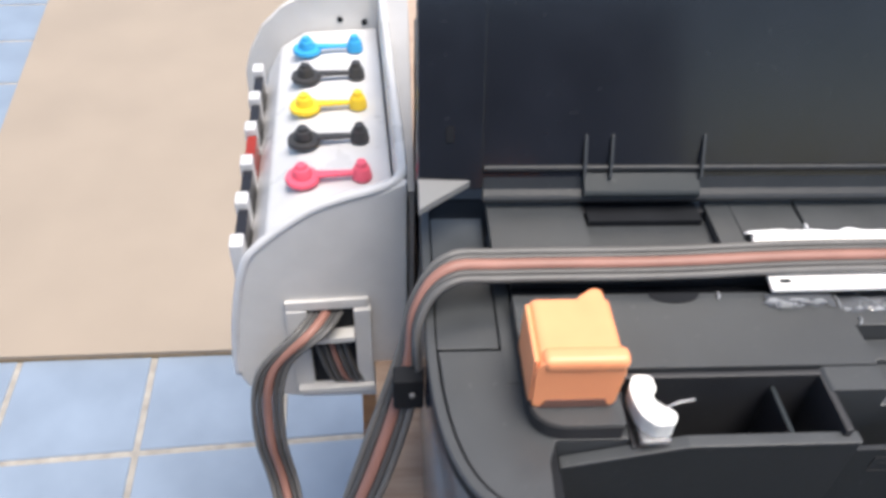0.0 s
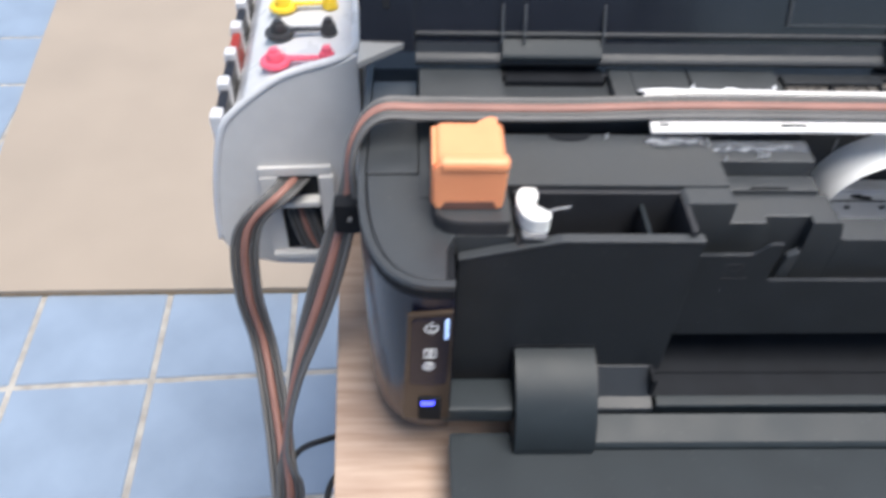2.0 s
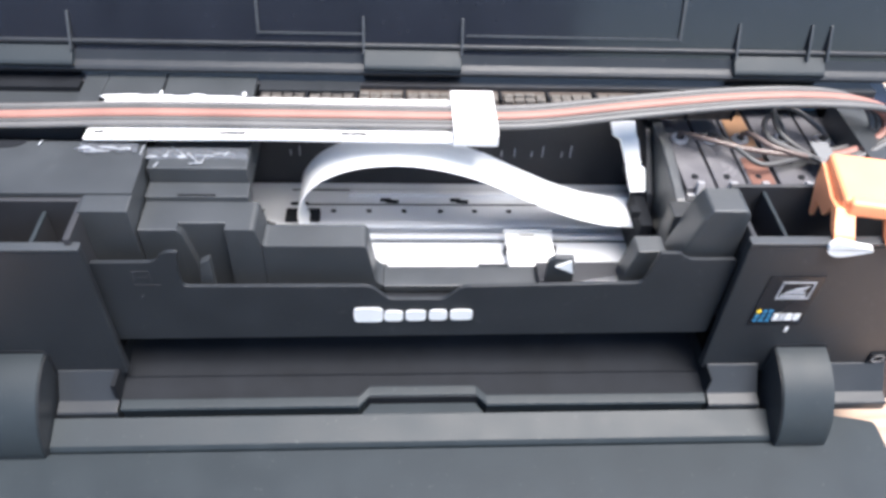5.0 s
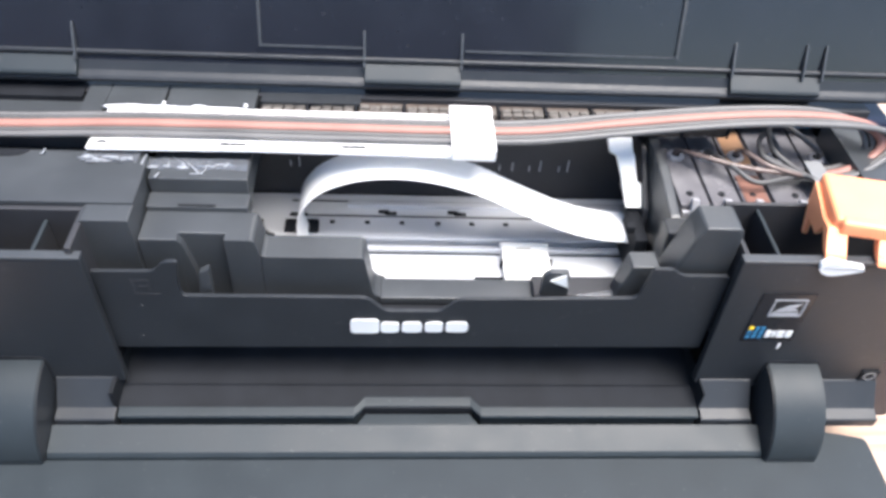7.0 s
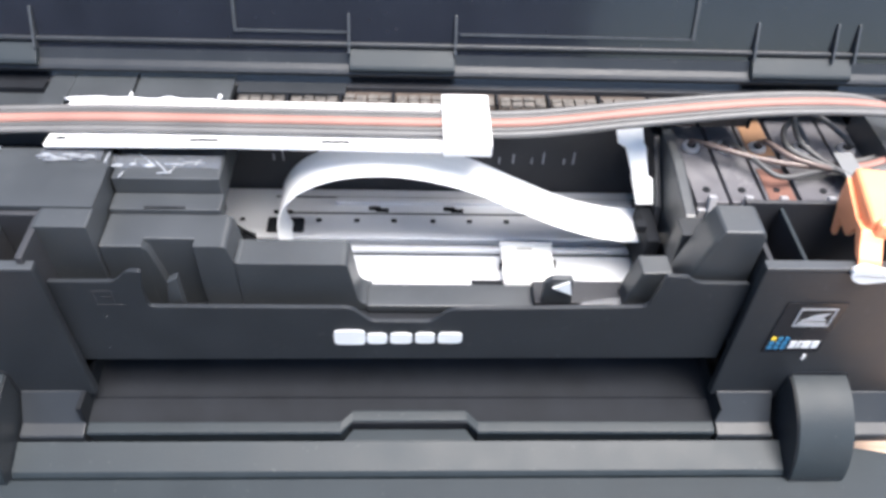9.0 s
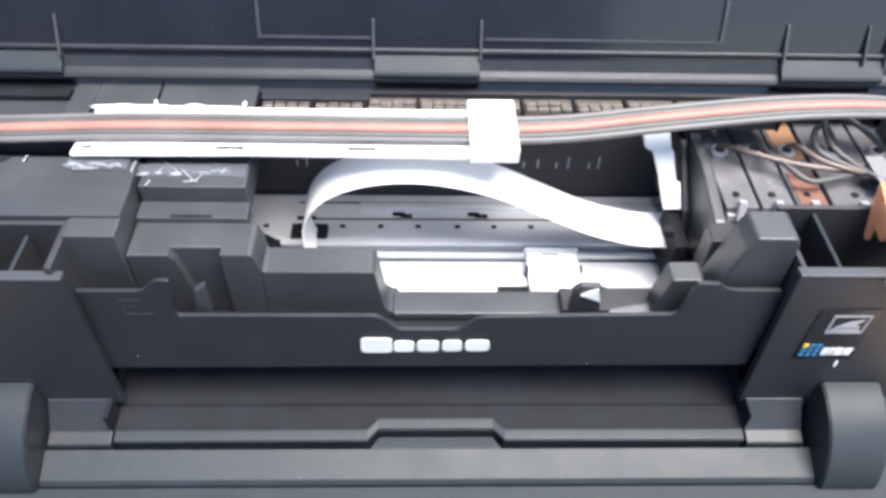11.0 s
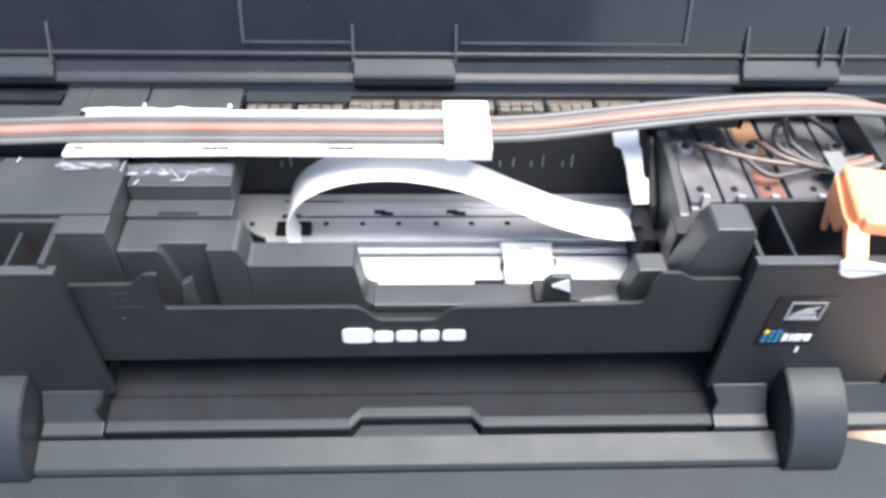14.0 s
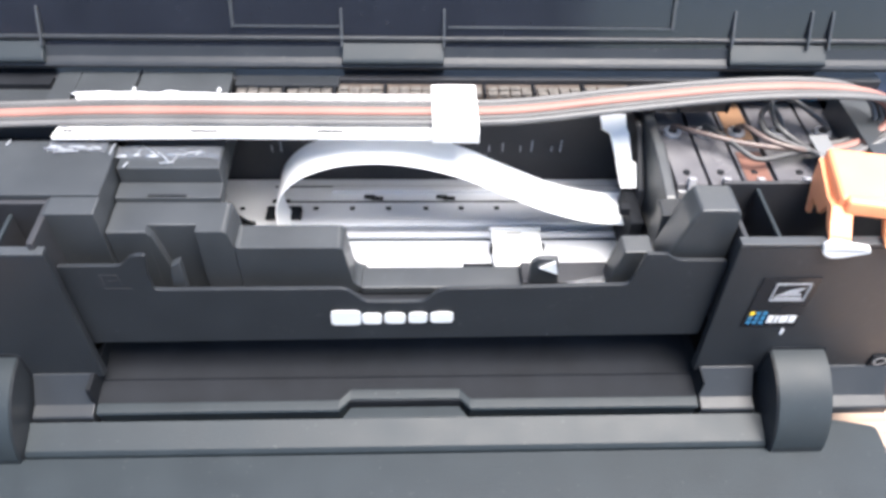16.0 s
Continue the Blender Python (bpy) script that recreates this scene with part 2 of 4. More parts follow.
    out.append(c[-2])
    return out


def tube(pts, r, sides=10, bm=None):
    b = bmesh.new()
    rings = []
    up = Vector((0, 0, 1))
    radii = r if isinstance(r, list) else [r] * len(pts)
    for i, p in enumerate(pts):
        r = radii[i]
        d = (pts[min(i + 1, len(pts) - 1)] - pts[max(i - 1, 0)]).normalized()
        u = (up - d * up.dot(d))
        if u.length < 0.05:
            u = Vector((0, 1, 0)) - d * d.y
        u.normalize()
        up = u
        v = d.cross(u)
        rings.append([b.verts.new(p + r * (math.cos(a) * u + math.sin(a) * v)) for a in [2 * math.pi * k / sides for k in range(sides)]])
    for r0, r1 in zip(rings, rings[1:]):
        for k in range(sides):
            b.faces.new((r0[k], r0[(k + 1) % sides], r1[(k + 1) % sides], r1[k]))
    b.faces.new(rings[0])
    b.faces.new(rings[-1][::-1])
    return join(bm, b)


def band(centre, sides, half, thick, bm=None):
    """A flat strip along centre, its width along the side vectors."""
    b = bmesh.new()
    rows = []
    for i, (p, s) in enumerate(zip(centre, sides)):
        d = (centre[min(i + 1, len(centre) - 1)] - centre[max(i - 1, 0)]).normalized()
        s = s.normalized()
        nrm = d.cross(s).normalized() * thick / 2
        rows.append([b.verts.new(q) for q in (p - s * half - nrm, p + s * half - nrm, p + s * half + nrm, p - s * half + nrm)])
    for a, c in zip(rows, rows[1:]):
        for k in range(4):
            b.faces.new((a[k], a[(k + 1) % 4], c[(k + 1) % 4], c[k]))
    b.faces.new(rows[0])
    b.faces.new(rows[-1][::-1])
    return join(bm, b)


def plan_round(pts_r, n=7):
    """An outline from corners (x, y, radius)."""
    out = []
    m = len(pts_r)
    for i, (x, y, r) in enumerate(pts_r):
        if r <= 0:
            out.append((x, y))
            continue
        p, a, c = Vector((x, y)), Vector(pts_r[i - 1][:2]), Vector(pts_r[(i + 1) % m][:2])
        u, v = (a - p).normalized(), (c - p).normalized()
        s, e = p + u * r, p + v * r
        for k in range(n + 1):
            t = k / n
            q = (1 - t) ** 2 * s + 2 * t * (1 - t) * p + t * t * e
            out.append((q.x, q.y))
    return out


# ---- ground: tiled terrace floor with a board lying on it ----
TURN = radians(3.6)


def turned(x, y):
    return (x * math.cos(TURN) - y * math.sin(TURN), x * math.sin(TURN) + y * math.cos(TURN))


# unseen outer ground, its blue-grey picked for bluish reflections in the plastics
bm = bmesh.new()
for f in ((-60, 60),):
    vs = [bm.verts.new((x, y, -0.004)) for x, y in ((-60, -60), (60, -60), (60, 60), (-60, 60))]
    bm.faces.new(vs)
ground = tagged(part("ground", bm, SLAB), "unseen ground round the tiles, blue-grey for its reflections", "ground", kind="structure")

pitch_t, gap = 0.2155, 0.010
tile_bm = box(-(pitch_t - gap) / 2, (pitch_t - gap) / 2, -(pitch_t - gap) / 2, (pitch_t - gap) / 2, -0.008, 0, bevel=0.0015, seg=1)
tile_me = bpy.data.meshes.new("tile")
tile_bm.to_mesh(tile_me)
tile_bm.free()
tile_me.materials.append(TILE)
bm = bmesh.new()
bm.faces.new([bm.verts.new((x, y, -0.0025)) for x, y in (turned(-2.36, -1.25), turned(0.68, -1.25), turned(0.68, 3.08), turned(-2.36, 3.08))])
grout = tagged(part("grout_bed", bm, GROUT), "sandy grout bed under the terrace tiles", "grout", kind="structure")
floor = tagged(new("floor"), "blue-grey square ceramic tile floor with sandy joints", "floor", kind="structure")
cx, cy = turned(pitch_t / 2, -pitch_t / 2)
ox, oy = -0.5199 + cx, 0.5290 + cy
for i in range(-8, 6):
    for j in range(-7, 13):
        ux, uy = turned(i * pitch_t, j * pitch_t)
        t = new("tile", tile_me)
        t.location = (ox + ux, oy + uy, random.uniform(-0.0006, 0.0006))
        t.rotation_euler = (random.uniform(-0.002, 0.002), random.uniform(-0.002, 0.002), TURN + random.uniform(-0.004, 0.004))
        t.parent = floor

# unseen wall added behind the camera to shape reflections and front light
bm = box(-5.0, 0.55, -1.65, -1.45, -0.004, 1.28, 0.004)
tagged(part("unseen_wall", bm, PLASTER), "unseen plain blue-grey wall, added to shape reflections and front light", "wall", kind="structure")

board = thing("board", (-0.5, 1.3, 0.0), "large beige hardboard sheet lying flat on the tiles", "board")
bm = prism(plan_round([(-0.905, 0.703, 0.01), (0.9, 0.738, 0.01), (0.7, 2.9, 0.01), (-1.25, 2.9, 0.01)]), 'z', 0.006, 0.014, 0.001)
sheet = part("sheet", bm, BOARD, board)
bm = prism(plan_round([(-0.903, 0.7025, 0.01), (0.898, 0.7375, 0.01), (0.698, 2.89, 0.01), (-1.245, 2.89, 0.01)]), 'z', 0.0, 0.0058, 0)
part("backing", bm, BOARDEDGE, board, "darker raw underside layer of the sheet")

# ---- table ----
table = thing("table", (0.3, 0.1, 0.0), "pale oak laminate table top over an orange-brown shelf", "table")
TX = radians(3.4)


def table_box(x0, x1, y0, y1, z0, z1, bevel=0.0015):
    b = box(x0, x1, y0, y1, z0, z1, bevel)
    bmesh.ops.rotate(b, cent=(0, 0, 0), matrix=Matrix.Rotation(TX, 3, 'Z'), verts=b.verts)
    bmesh.ops.translate(b, vec=(-0.1293, 0, 0), verts=b.verts)
    return b


part("tabletop", table_box(0, 0.62, -0.42, 0.55, 0.708, 0.73, 0.001), TABLEW, table, "pale oak laminate top")
part("shelf", table_box(-0.0125, 0.60, -0.3, 0.418, 0.385, 0.40), SHELFW, table, "orange-brown wooden lower shelf")
for x, y in ((0.06, -0.28), (0.56, -0.28), (0.06, 0.33), (0.56, 0.33)):
    part("leg", table_box(x - 0.02, x + 0.02, y - 0.02, y + 0.02, 0.4005, 0.7075), SHELFW, table)
    part("leg", table_box(x - 0.02, x + 0.02, y - 0.02, y + 0.02, 0.001, 0.3845), SHELFW, table)

# ---- the printer ----
printer = thing("inkjet_printer", (0.1, 0.1, 0.73), "black inkjet printer with its cover open, on the table", "printer")
P = printer


def slab(name, *a, m=BLACK, bevel=0.0006, label="", parent=None):
    return part(name, box(*a, bevel=bevel), m, parent or P, label)


# base and rear body
slab("base", -0.108, 0.312, 0.004, 0.25, 0.7302, 0.7362, m=DARK)
slab("base", -0.081, 0.314, 0.002, 0.25, 0.7363, 0.745, m=DARK)
slab("rear_body", -0.115, 0.324, 0.104, 0.25, 0.7455, 0.832, m=BLACK)
slab("floor_pan", -0.115, 0.324, 0.028, 0.1035, 0.7455, 0.784, m=DARK)

# left side module: gloss shell, rim and deck plate
def left_outline(inset=0.0, front=0.0):
    """Outline of the left end: straight side, wide rounded front corner."""
    a, c, e = Vector((-0.1158 + inset, 0.034)), Vector((-0.1150 + inset, -0.0262 + inset + front)), Vector((-0.0870, -0.0254 + inset + front))
    q = [(-0.1160 + inset, 0.103)]
    for k in range(15):
        t = k / 14
        p = (1 - t) ** 2 * a + 2 * t * (1 - t) * c + t * t * e
        q.append((p.x, p.y))
    return q + [(-0.0815, -0.0254 + inset + front)]


pts = left_outline() + [(-0.0815, 0.103)]
bm = bmesh.new()
rings = []
for z, ins, fr in ((0.7365, 0.0012, 0.0095), (0.7440, 0.0003, 0.0062), (0.757, 0.0, 0.0022), (0.772, 0.0, 0.0004), (0.79, 0.0, 0.0), (0.8285, 0.0, 0.0)):
    rings.append([bm.verts.new((x, y, z)) for x, y in left_outline(ins, fr) + [(-0.0815, 0.103)]])
for a, c in zip(rings, rings[1:]):
    for k in range(len(a)):
        bm.faces.new((a[k], a[(k + 1) % len(a)], c[(k + 1) % len(a)], c[k]))
bm.faces.new(rings[0])
bm.faces.new(rings[-1][::-1])
part("side_shell", bm, GLOSS, P, "gloss black rounded side shell")
part("deck_seat", prism(pts, 'z', 0.8287, 0.8322), DARK, P)
part("deck_rim", prism(left_outline() + left_outline(0.0028)[::-1], 'z', 0.8323, 0.8347, 0.0003), DECK, P)
plate = [(-0.1124, 0.0298)] + [p for p in left_outline(0.0036) if p[1] < 0.0296][:-1] + [(-0.0845, -0.0218), (-0.0840, -0.0085), (-0.0815, -0.0020), (-0.0610, -0.0020), (-0.0610, 0.0172), (-0.0925, 0.0172), (-0.0925, 0.0298)]
part("deck_plate", prism(plate, 'z', 0.8256, 0.8340, 0.0003), DECK, P)
slab("deck_plate", -0.1126, -0.0938, 0.0306, 0.063, 0.8327, 0.8342, m=DECK, bevel=0.0004)
slab("deck_plate", -0.1126, -0.0945, 0.0636, 0.0900, 0.8327, 0.8348, m=DECK, bevel=0.0004)
slab("deck_strip", -0.0933, -0.0885, 0.0174, 0.0815, 0.8327, 0.8341, m=DECK, bevel=0.0003)

# raised inner deck round the well
inner = plan_round([(-0.0885, 0.0468, 0), (-0.0885, -0.0015, 0.011), (-0.0628, -0.0015, 0.001), (-0.0628, 0.0175, 0.0008), (0.0160, 0.0175, 0),
                    (0.0160, 0.030, 0), (0.0150, 0.0468, 0)], 8)
part("inner_deck", prism(inner, 'z', 0.8285, 0.8400, 0.0005), DECK, P)
slab("inner_deck", -0.0878, 0.0122, 0.0555, 0.083, 0.8285, 0.8400, m=DECK, bevel=0.0005)
# groove floor in DARK, its shade put into the colour
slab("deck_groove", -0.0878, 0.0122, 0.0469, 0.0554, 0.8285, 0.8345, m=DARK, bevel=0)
# proud dark strip paints the shade on the raised deck's upright edge
skirt = plan_round([(-0.0888, 0.0460, 0), (-0.0888, -0.0018, 0.011), (-0.0630, -0.0018, 0.001), (-0.0630, 0.0100, 0), (-0.0640, 0.0100, 0), (-0.0640, -0.0008, 0.001), (-0.0878, -0.0008, 0.0105), (-0.0878, 0.0460, 0)], 8)
part("deck_edge_shade", prism(skirt, 'z', 0.8341, 0.8392), INNER, P, "dark strip painting the shaded upright edge of the raised deck")
# flat dark half-disc on the deck paints the notch's shade
notch = arc(-0.0372, 0.0467, 0.0082, 180, 360, 14, 0.0042)
part("deck_notch_shade", prism(notch, 'z', 0.8395, 0.8404), DARK, P)
# well with its divider
slab("well_wall", -0.0606, 0.0, 0.0150, 0.0172, 0.795, 0.8385, m=INNER)
# first floor in DARK, so the deep well is shaded by colour
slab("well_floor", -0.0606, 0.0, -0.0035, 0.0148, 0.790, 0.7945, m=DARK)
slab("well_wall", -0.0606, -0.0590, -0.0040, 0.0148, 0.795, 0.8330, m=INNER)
# rib colour carries the well's shade; the top strip stands for its lit edge
slab("well_divider", -0.0152, -0.0142, -0.0035, 0.0148, 0.800, 0.8325, m=INNER, label="thin divider rib, darkened for the shade in the well")
slab("divider_lit_edge", -0.0156, -0.0140, -0.0035, 0.0148, 0.8326, 0.8340, m=TRAYM)
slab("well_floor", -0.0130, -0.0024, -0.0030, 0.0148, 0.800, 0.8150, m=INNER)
slab("well_lip", -0.0125, -0.0010, -0.0048, -0.0032, 0.82, 0.8345, m=DECK)
slab("well_end", -0.0022, 0.0002, -0.0040, 0.0172, 0.79, 0.8385, m=INNER)
# left front panel with its sloping top
fp = [(-0.0805, 0.752), (0.0026, 0.764), (0.0028, 0.8340), (-0.0450, 0.8340), (-0.0800, 0.8252)]
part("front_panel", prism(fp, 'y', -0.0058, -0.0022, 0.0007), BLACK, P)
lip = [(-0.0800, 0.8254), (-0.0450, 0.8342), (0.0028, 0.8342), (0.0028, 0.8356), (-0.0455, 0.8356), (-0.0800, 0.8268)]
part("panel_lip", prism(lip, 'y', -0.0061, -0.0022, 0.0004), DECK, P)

# ---- control strip on the side shell ----
ctrl = [(-0.0968, 0.8225), (-0.0820, 0.8240), (-0.0820, 0.762), (-0.0995, 0.762)]
part("control_strip", prism(ctrl, 'y', -0.0270, -0.0254, 0.0004), SMOKE, P, "smoked brown strip beside the buttons")
ctrl2 = plan_round([(-0.0955, 0.8205, 0.002), (-0.0825, 0.8218, 0.001), (-0.0835, 0.7850, 0.002), (-0.0965, 0.7850, 0.002)])
cp = part("control_panel", prism(ctrl2, 'y', -0.0277, -0.0269, 0.0003), GLOSS, P, "black button panel with pale symbols")


def ring(cx, cz, r, w, y, a0=0, a1=360, n=22, sz=1.0, depth=0.0003):
    o = arc(cx, cz, r, a0, a1, n, r * sz)
    i = arc(cx, cz, r - w, a0, a1, n, (r - w) * sz)
    b = bmesh.new()
    f0 = [b.verts.new((u, y, v)) for u, v in o]
    g0 = [b.verts.new((u, y, v)) for u, v in i]
    f1 = [b.verts.new((u, y + depth, v)) for u, v in o]
    g1 = [b.verts.new((u, y + depth, v)) for u, v in i]
    for k in range(n):
        b.faces.new((f0[k], f0[k + 1], g0[k + 1], g0[k]))
        b.faces.new((f0[k], f0[k + 1], f1[k + 1], f1[k]))
        b.faces.new((g0[k], g0[k + 1], g1[k + 1], g1[k]))
    return b


b = ring(-0.0889, 0.8168, 0.0023, 0.0006, -0.0280, 120, 420)
box(-0.0892, -0.0886, -0.0280, -0.0277, 0.8168, 0.8198, 0, b)
part("power_symbol", b, ICON, cp, "pale power symbol")
b = bmesh.new()
for z0, z1, x0, x1 in ((0.8010, 0.8016, -0.0915, -0.0872), (0.8050, 0.8056, -0.0915, -0.0872), (0.8010, 0.8056, -0.0915, -0.0909), (0.8010, 0.8056, -0.0878, -0.0872), (0.8025, 0.8041, -0.0900, -0.0886)):
    box(x0, x1, -0.0280, -0.0277, z0, z1, 0, b)
part("square_symbol", b, ICON, cp, "pale square symbol")
b = ring(-0.0898, 0.7962, 0.0021, 0.0006, -0.0280)
disc(-0.0898, -0.02785, 0.7962, 0.0007, 0.0007, 0.0003, 'y', 12, b)
part("round_symbol", b, ICON, cp, "pale round symbol")
part("lamp_bar", box(-0.0846, -0.0832, -0.0282, -0.0276, 0.8115, 0.8212, 0.0003), LEDBAR, cp, "lit pale blue lamp bar")
slab("led_pod", -0.0935, -0.0850, -0.0279, -0.0250, 0.7620, 0.7765, m=DARK)
part("blue_led", box(-0.0925, -0.0875, -0.0283, -0.0278, 0.7725, 0.7749, 0.0003), BLUELED, P, "lit blue indicator lamp")
slab("hinge_pin", -0.0848, -0.0567, -0.0255, -0.010, 0.7560, 0.7650, m=TRAYM, bevel=0.002)

# ---- centre front panel ----
cpan = plan_round([(0.0014, 0.7805, 0), (0.2360, 0.7826, 0), (0.2356, 0.8252, 0.002), (0.2165, 0.8253, 0.003), (0.2130, 0.8285, 0.001), (0.2055, 0.8288, 0.001), (0.2028, 0.8123, 0.003),
                   (0.1345, 0.8106, 0.003), (0.1280, 0.8035, 0.002), (0.1066, 0.8035, 0.002), (0.1000, 0.8111, 0.003), (0.0320, 0.8111, 0.002),
                   (0.0318, 0.8200, 0), (0.0334, 0.8292, 0.0012), (0.0285, 0.8292, 0.002), (0.0238, 0.8240, 0.002), (0.0020, 0.8238, 0.0006)], 4)
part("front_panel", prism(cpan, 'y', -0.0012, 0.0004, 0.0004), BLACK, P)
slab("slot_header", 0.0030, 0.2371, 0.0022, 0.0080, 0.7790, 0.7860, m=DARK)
# mark of the maker: plain white shapes
marks = bmesh.new()
for x, w, h, zc in ((0.0933, 0.0112, 0.0082, 0.7948), (0.1049, 0.0074, 0.0060, 0.7942), (0.1132, 0.0080, 0.0060, 0.7944), (0.1222, 0.0072, 0.0060, 0.7946), (0.1304, 0.0088, 0.0060, 0.7947)):
    prism(plan_round([(x, zc - h / 2, 0.0022), (x + w, zc - h / 2, 0.0022), (x + w, zc + h / 2, 0.0022), (x, zc + h / 2, 0.0022)], 4), 'y', -0.0017, -0.0011, 0.0, marks)
part("badge", marks, ICON, P, "white maker's badge as plain shapes")
for x, z, r in ((0.0165, 0.8060, 0.00016), (0.0130, 0.7880, 0.00016), (0.1760, 0.7830, 0.0002)):
    part("paint_fleck", disc(x, -0.00125, z, r, r * 0.7, 0.0002, 'y', 7), SILVERP, P, "tiny pale fleck")
emboss = bmesh.new()
for x0, x1, z0, z1 in ((0.0150, 0.0215, 0.8190, 0.8197), (0.0150, 0.0157, 0.8140, 0.8190), (0.0175, 0.0215, 0.8160, 0.8167), (0.0208, 0.0215, 0.8140, 0.8190), (0.0150, 0.0245, 0.8120, 0.8126)):
    box(x0, x1, -0.00135, -0.0011, z0, z1, 0, emboss)
part("moulded_mark", emboss, INNER, P, "faint moulded mark")
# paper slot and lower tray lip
# inside of the slot in DARK: its shade is put into the colour
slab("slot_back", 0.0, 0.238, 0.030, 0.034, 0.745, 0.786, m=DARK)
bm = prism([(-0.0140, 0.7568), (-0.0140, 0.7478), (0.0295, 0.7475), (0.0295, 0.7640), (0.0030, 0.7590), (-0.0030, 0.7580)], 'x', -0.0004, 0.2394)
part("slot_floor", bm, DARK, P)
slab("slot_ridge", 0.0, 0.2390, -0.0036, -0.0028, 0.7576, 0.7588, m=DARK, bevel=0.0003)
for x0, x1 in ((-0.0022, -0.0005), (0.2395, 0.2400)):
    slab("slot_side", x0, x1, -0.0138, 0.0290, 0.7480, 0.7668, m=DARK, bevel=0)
LIP = ((0.0046, 0.7578), (0.0040, 0.7580), (0.0005, 0.7573), (0, 0.7565), (0.0012, 0.7550), (0.0012, 0.7482), (0.0046, 0.7482))


def lip_piece(x0, x1, y0, y1):
    b = bmesh.new()
    r0 = [b.verts.new((x0, y0 + dy, z)) for dy, z in LIP]
    r1 = [b.verts.new((x1, y1 + dy, z)) for dy, z in LIP]
    for k in range(len(LIP)):
        b.faces.new((r0[k], r0[(k + 1) % len(LIP)], r1[(k + 1) % len(LIP)], r1[k]))
    b.faces.new(r0)
    b.faces.new(r1[::-1])
    part("tray_lip", b, TRAYM, P)


lip_piece(0.0004, 0.0945, -0.0186, -0.0184)
lip_piece(0.0945, 0.0988, -0.0184, -0.0136)
lip_piece(0.0988, 0.1425, -0.0136, -0.0136)
lip_piece(0.1425, 0.1468, -0.0136, -0.0184)
lip_piece(0.1468, 0.2386, -0.0184, -0.0186)
part("tray_step", prism([(0.0955, -0.0201), (0.0990, -0.0150), (0.1423, -0.0150), (0.1458, -0.0201)], 'z', 0.7482, 0.7542, 0.0004), TRAYM, P)
# dark strip puts in the shadow line between lip and tray
slab("tray_gap_shade", -0.0250, 0.2618, -0.0199, -0.0176, 0.7440, 0.7481, m=DARK, bevel=0)
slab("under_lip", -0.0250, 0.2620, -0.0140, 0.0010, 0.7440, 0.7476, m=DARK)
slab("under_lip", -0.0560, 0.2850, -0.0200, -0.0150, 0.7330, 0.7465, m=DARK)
# side sills under the panels
for x0, x1, low in ((-0.0245, -0.0011, 0.7470), (0.2401, 0.2620, 0.7470), (0.2878, 0.3176, 0.7512)):
    bm = prism([(-0.0192, low), (-0.0192, 0.7552), (-0.0186, 0.7560), (-0.0142, 0.7572), (-0.0072, 0.7655), (-0.0062, 0.7668), (-0.0015, 0.7668), (-0.0015, low)], 'x', x0, x1, 0.0004)
    part("sill", bm, BLACK, P)

# ---- right side ----
rp = [(0.2378, 0.7640), (0.3120, 0.7560), (0.3160, 0.7560), (0.3160, 0.8362), (0.2345, 0.8372)]
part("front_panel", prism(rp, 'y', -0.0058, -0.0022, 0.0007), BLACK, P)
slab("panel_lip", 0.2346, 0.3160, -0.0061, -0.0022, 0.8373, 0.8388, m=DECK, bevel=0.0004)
bm = prism(plan_round([(0.3161, 0.8385, 0), (0.3310, 0.8385, 0.002), (0.3345, 0.7800, 0.01), (0.3375, 0.7365, 0.003), (0.3161, 0.7362, 0)], 5), 'y', -0.0045, 0.103, 0.0006)
part("side_shell", bm, GLOSS, P, "gloss black side shell")
# right well and its dividers
slab("well_wall", 0.2380, 0.3178, 0.0262, 0.0282, 0.795, 0.8372, m=INNER)
slab("well_floor", 0.2380, 0.3178, -0.0040, 0.0260, 0.790, 0.7945, m=INNER)
slab("well_wall", 0.2378, 0.2398, -0.0040, 0.0260, 0.795, 0.8360, m=INNER)
# again a rib darkened as shade, with a strip as its lit edge
slab("well_divider", 0.2507, 0.2517, -0.0040, 0.0260, 0.805, 0.8340, m=INNER, label="thin divider rib, darkened for the shade in the well")
slab("divider_lit_edge", 0.2503, 0.2519, -0.0010, 0.0260, 0.8341, 0.8354, m=TRAYM)
slab("well_edge", 0.2400, 0.2522, -0.0030, -0.0012, 0.81, 0.8362, m=DECK)
slab("inner_deck", 0.300, 0.3178, 0.0284, 0.0830, 0.80, 0.8385, m=DECK)
# sticker with its marks, on the right panel
slab("sticker", 0.2480, 0.2690, -0.0062, -0.0057, 0.7935, 0.8215, m=STICKER, bevel=0, label="black sticker with silver and blue print")
b = box(0.2535, 0.2665, -0.0065, -0.0061, 0.8180, 0.8186, 0)
for x0, x1, z0, z1 in ((0.2535, 0.2665, 0.8090, 0.8096), (0.2535, 0.2541, 0.8096, 0.8180), (0.2659, 0.2665, 0.8096, 0.8180)):
    box(x0, x1, -0.0065, -0.0061, z0, z1, 0, b)
bmesh.ops.remove_doubles(b, verts=b.verts, dist=0.00001)
part("silver_frame", b, SILVERP, P, "silver frame on the sticker")
part("silver_mark", prism([(0.2555, 0.8118), (0.2600, 0.8150), (0.2648, 0.8162), (0.2625, 0.8136), (0.2648, 0.8122)], 'y', -0.0065, -0.0061), SILVERP, P, "silver curved mark")
slab("silver_mark", 0.2550, 0.2650, -0.0065, -0.0061, 0.8101, 0.8110, m=SILVERP, bevel=0)
b = bmesh.new()
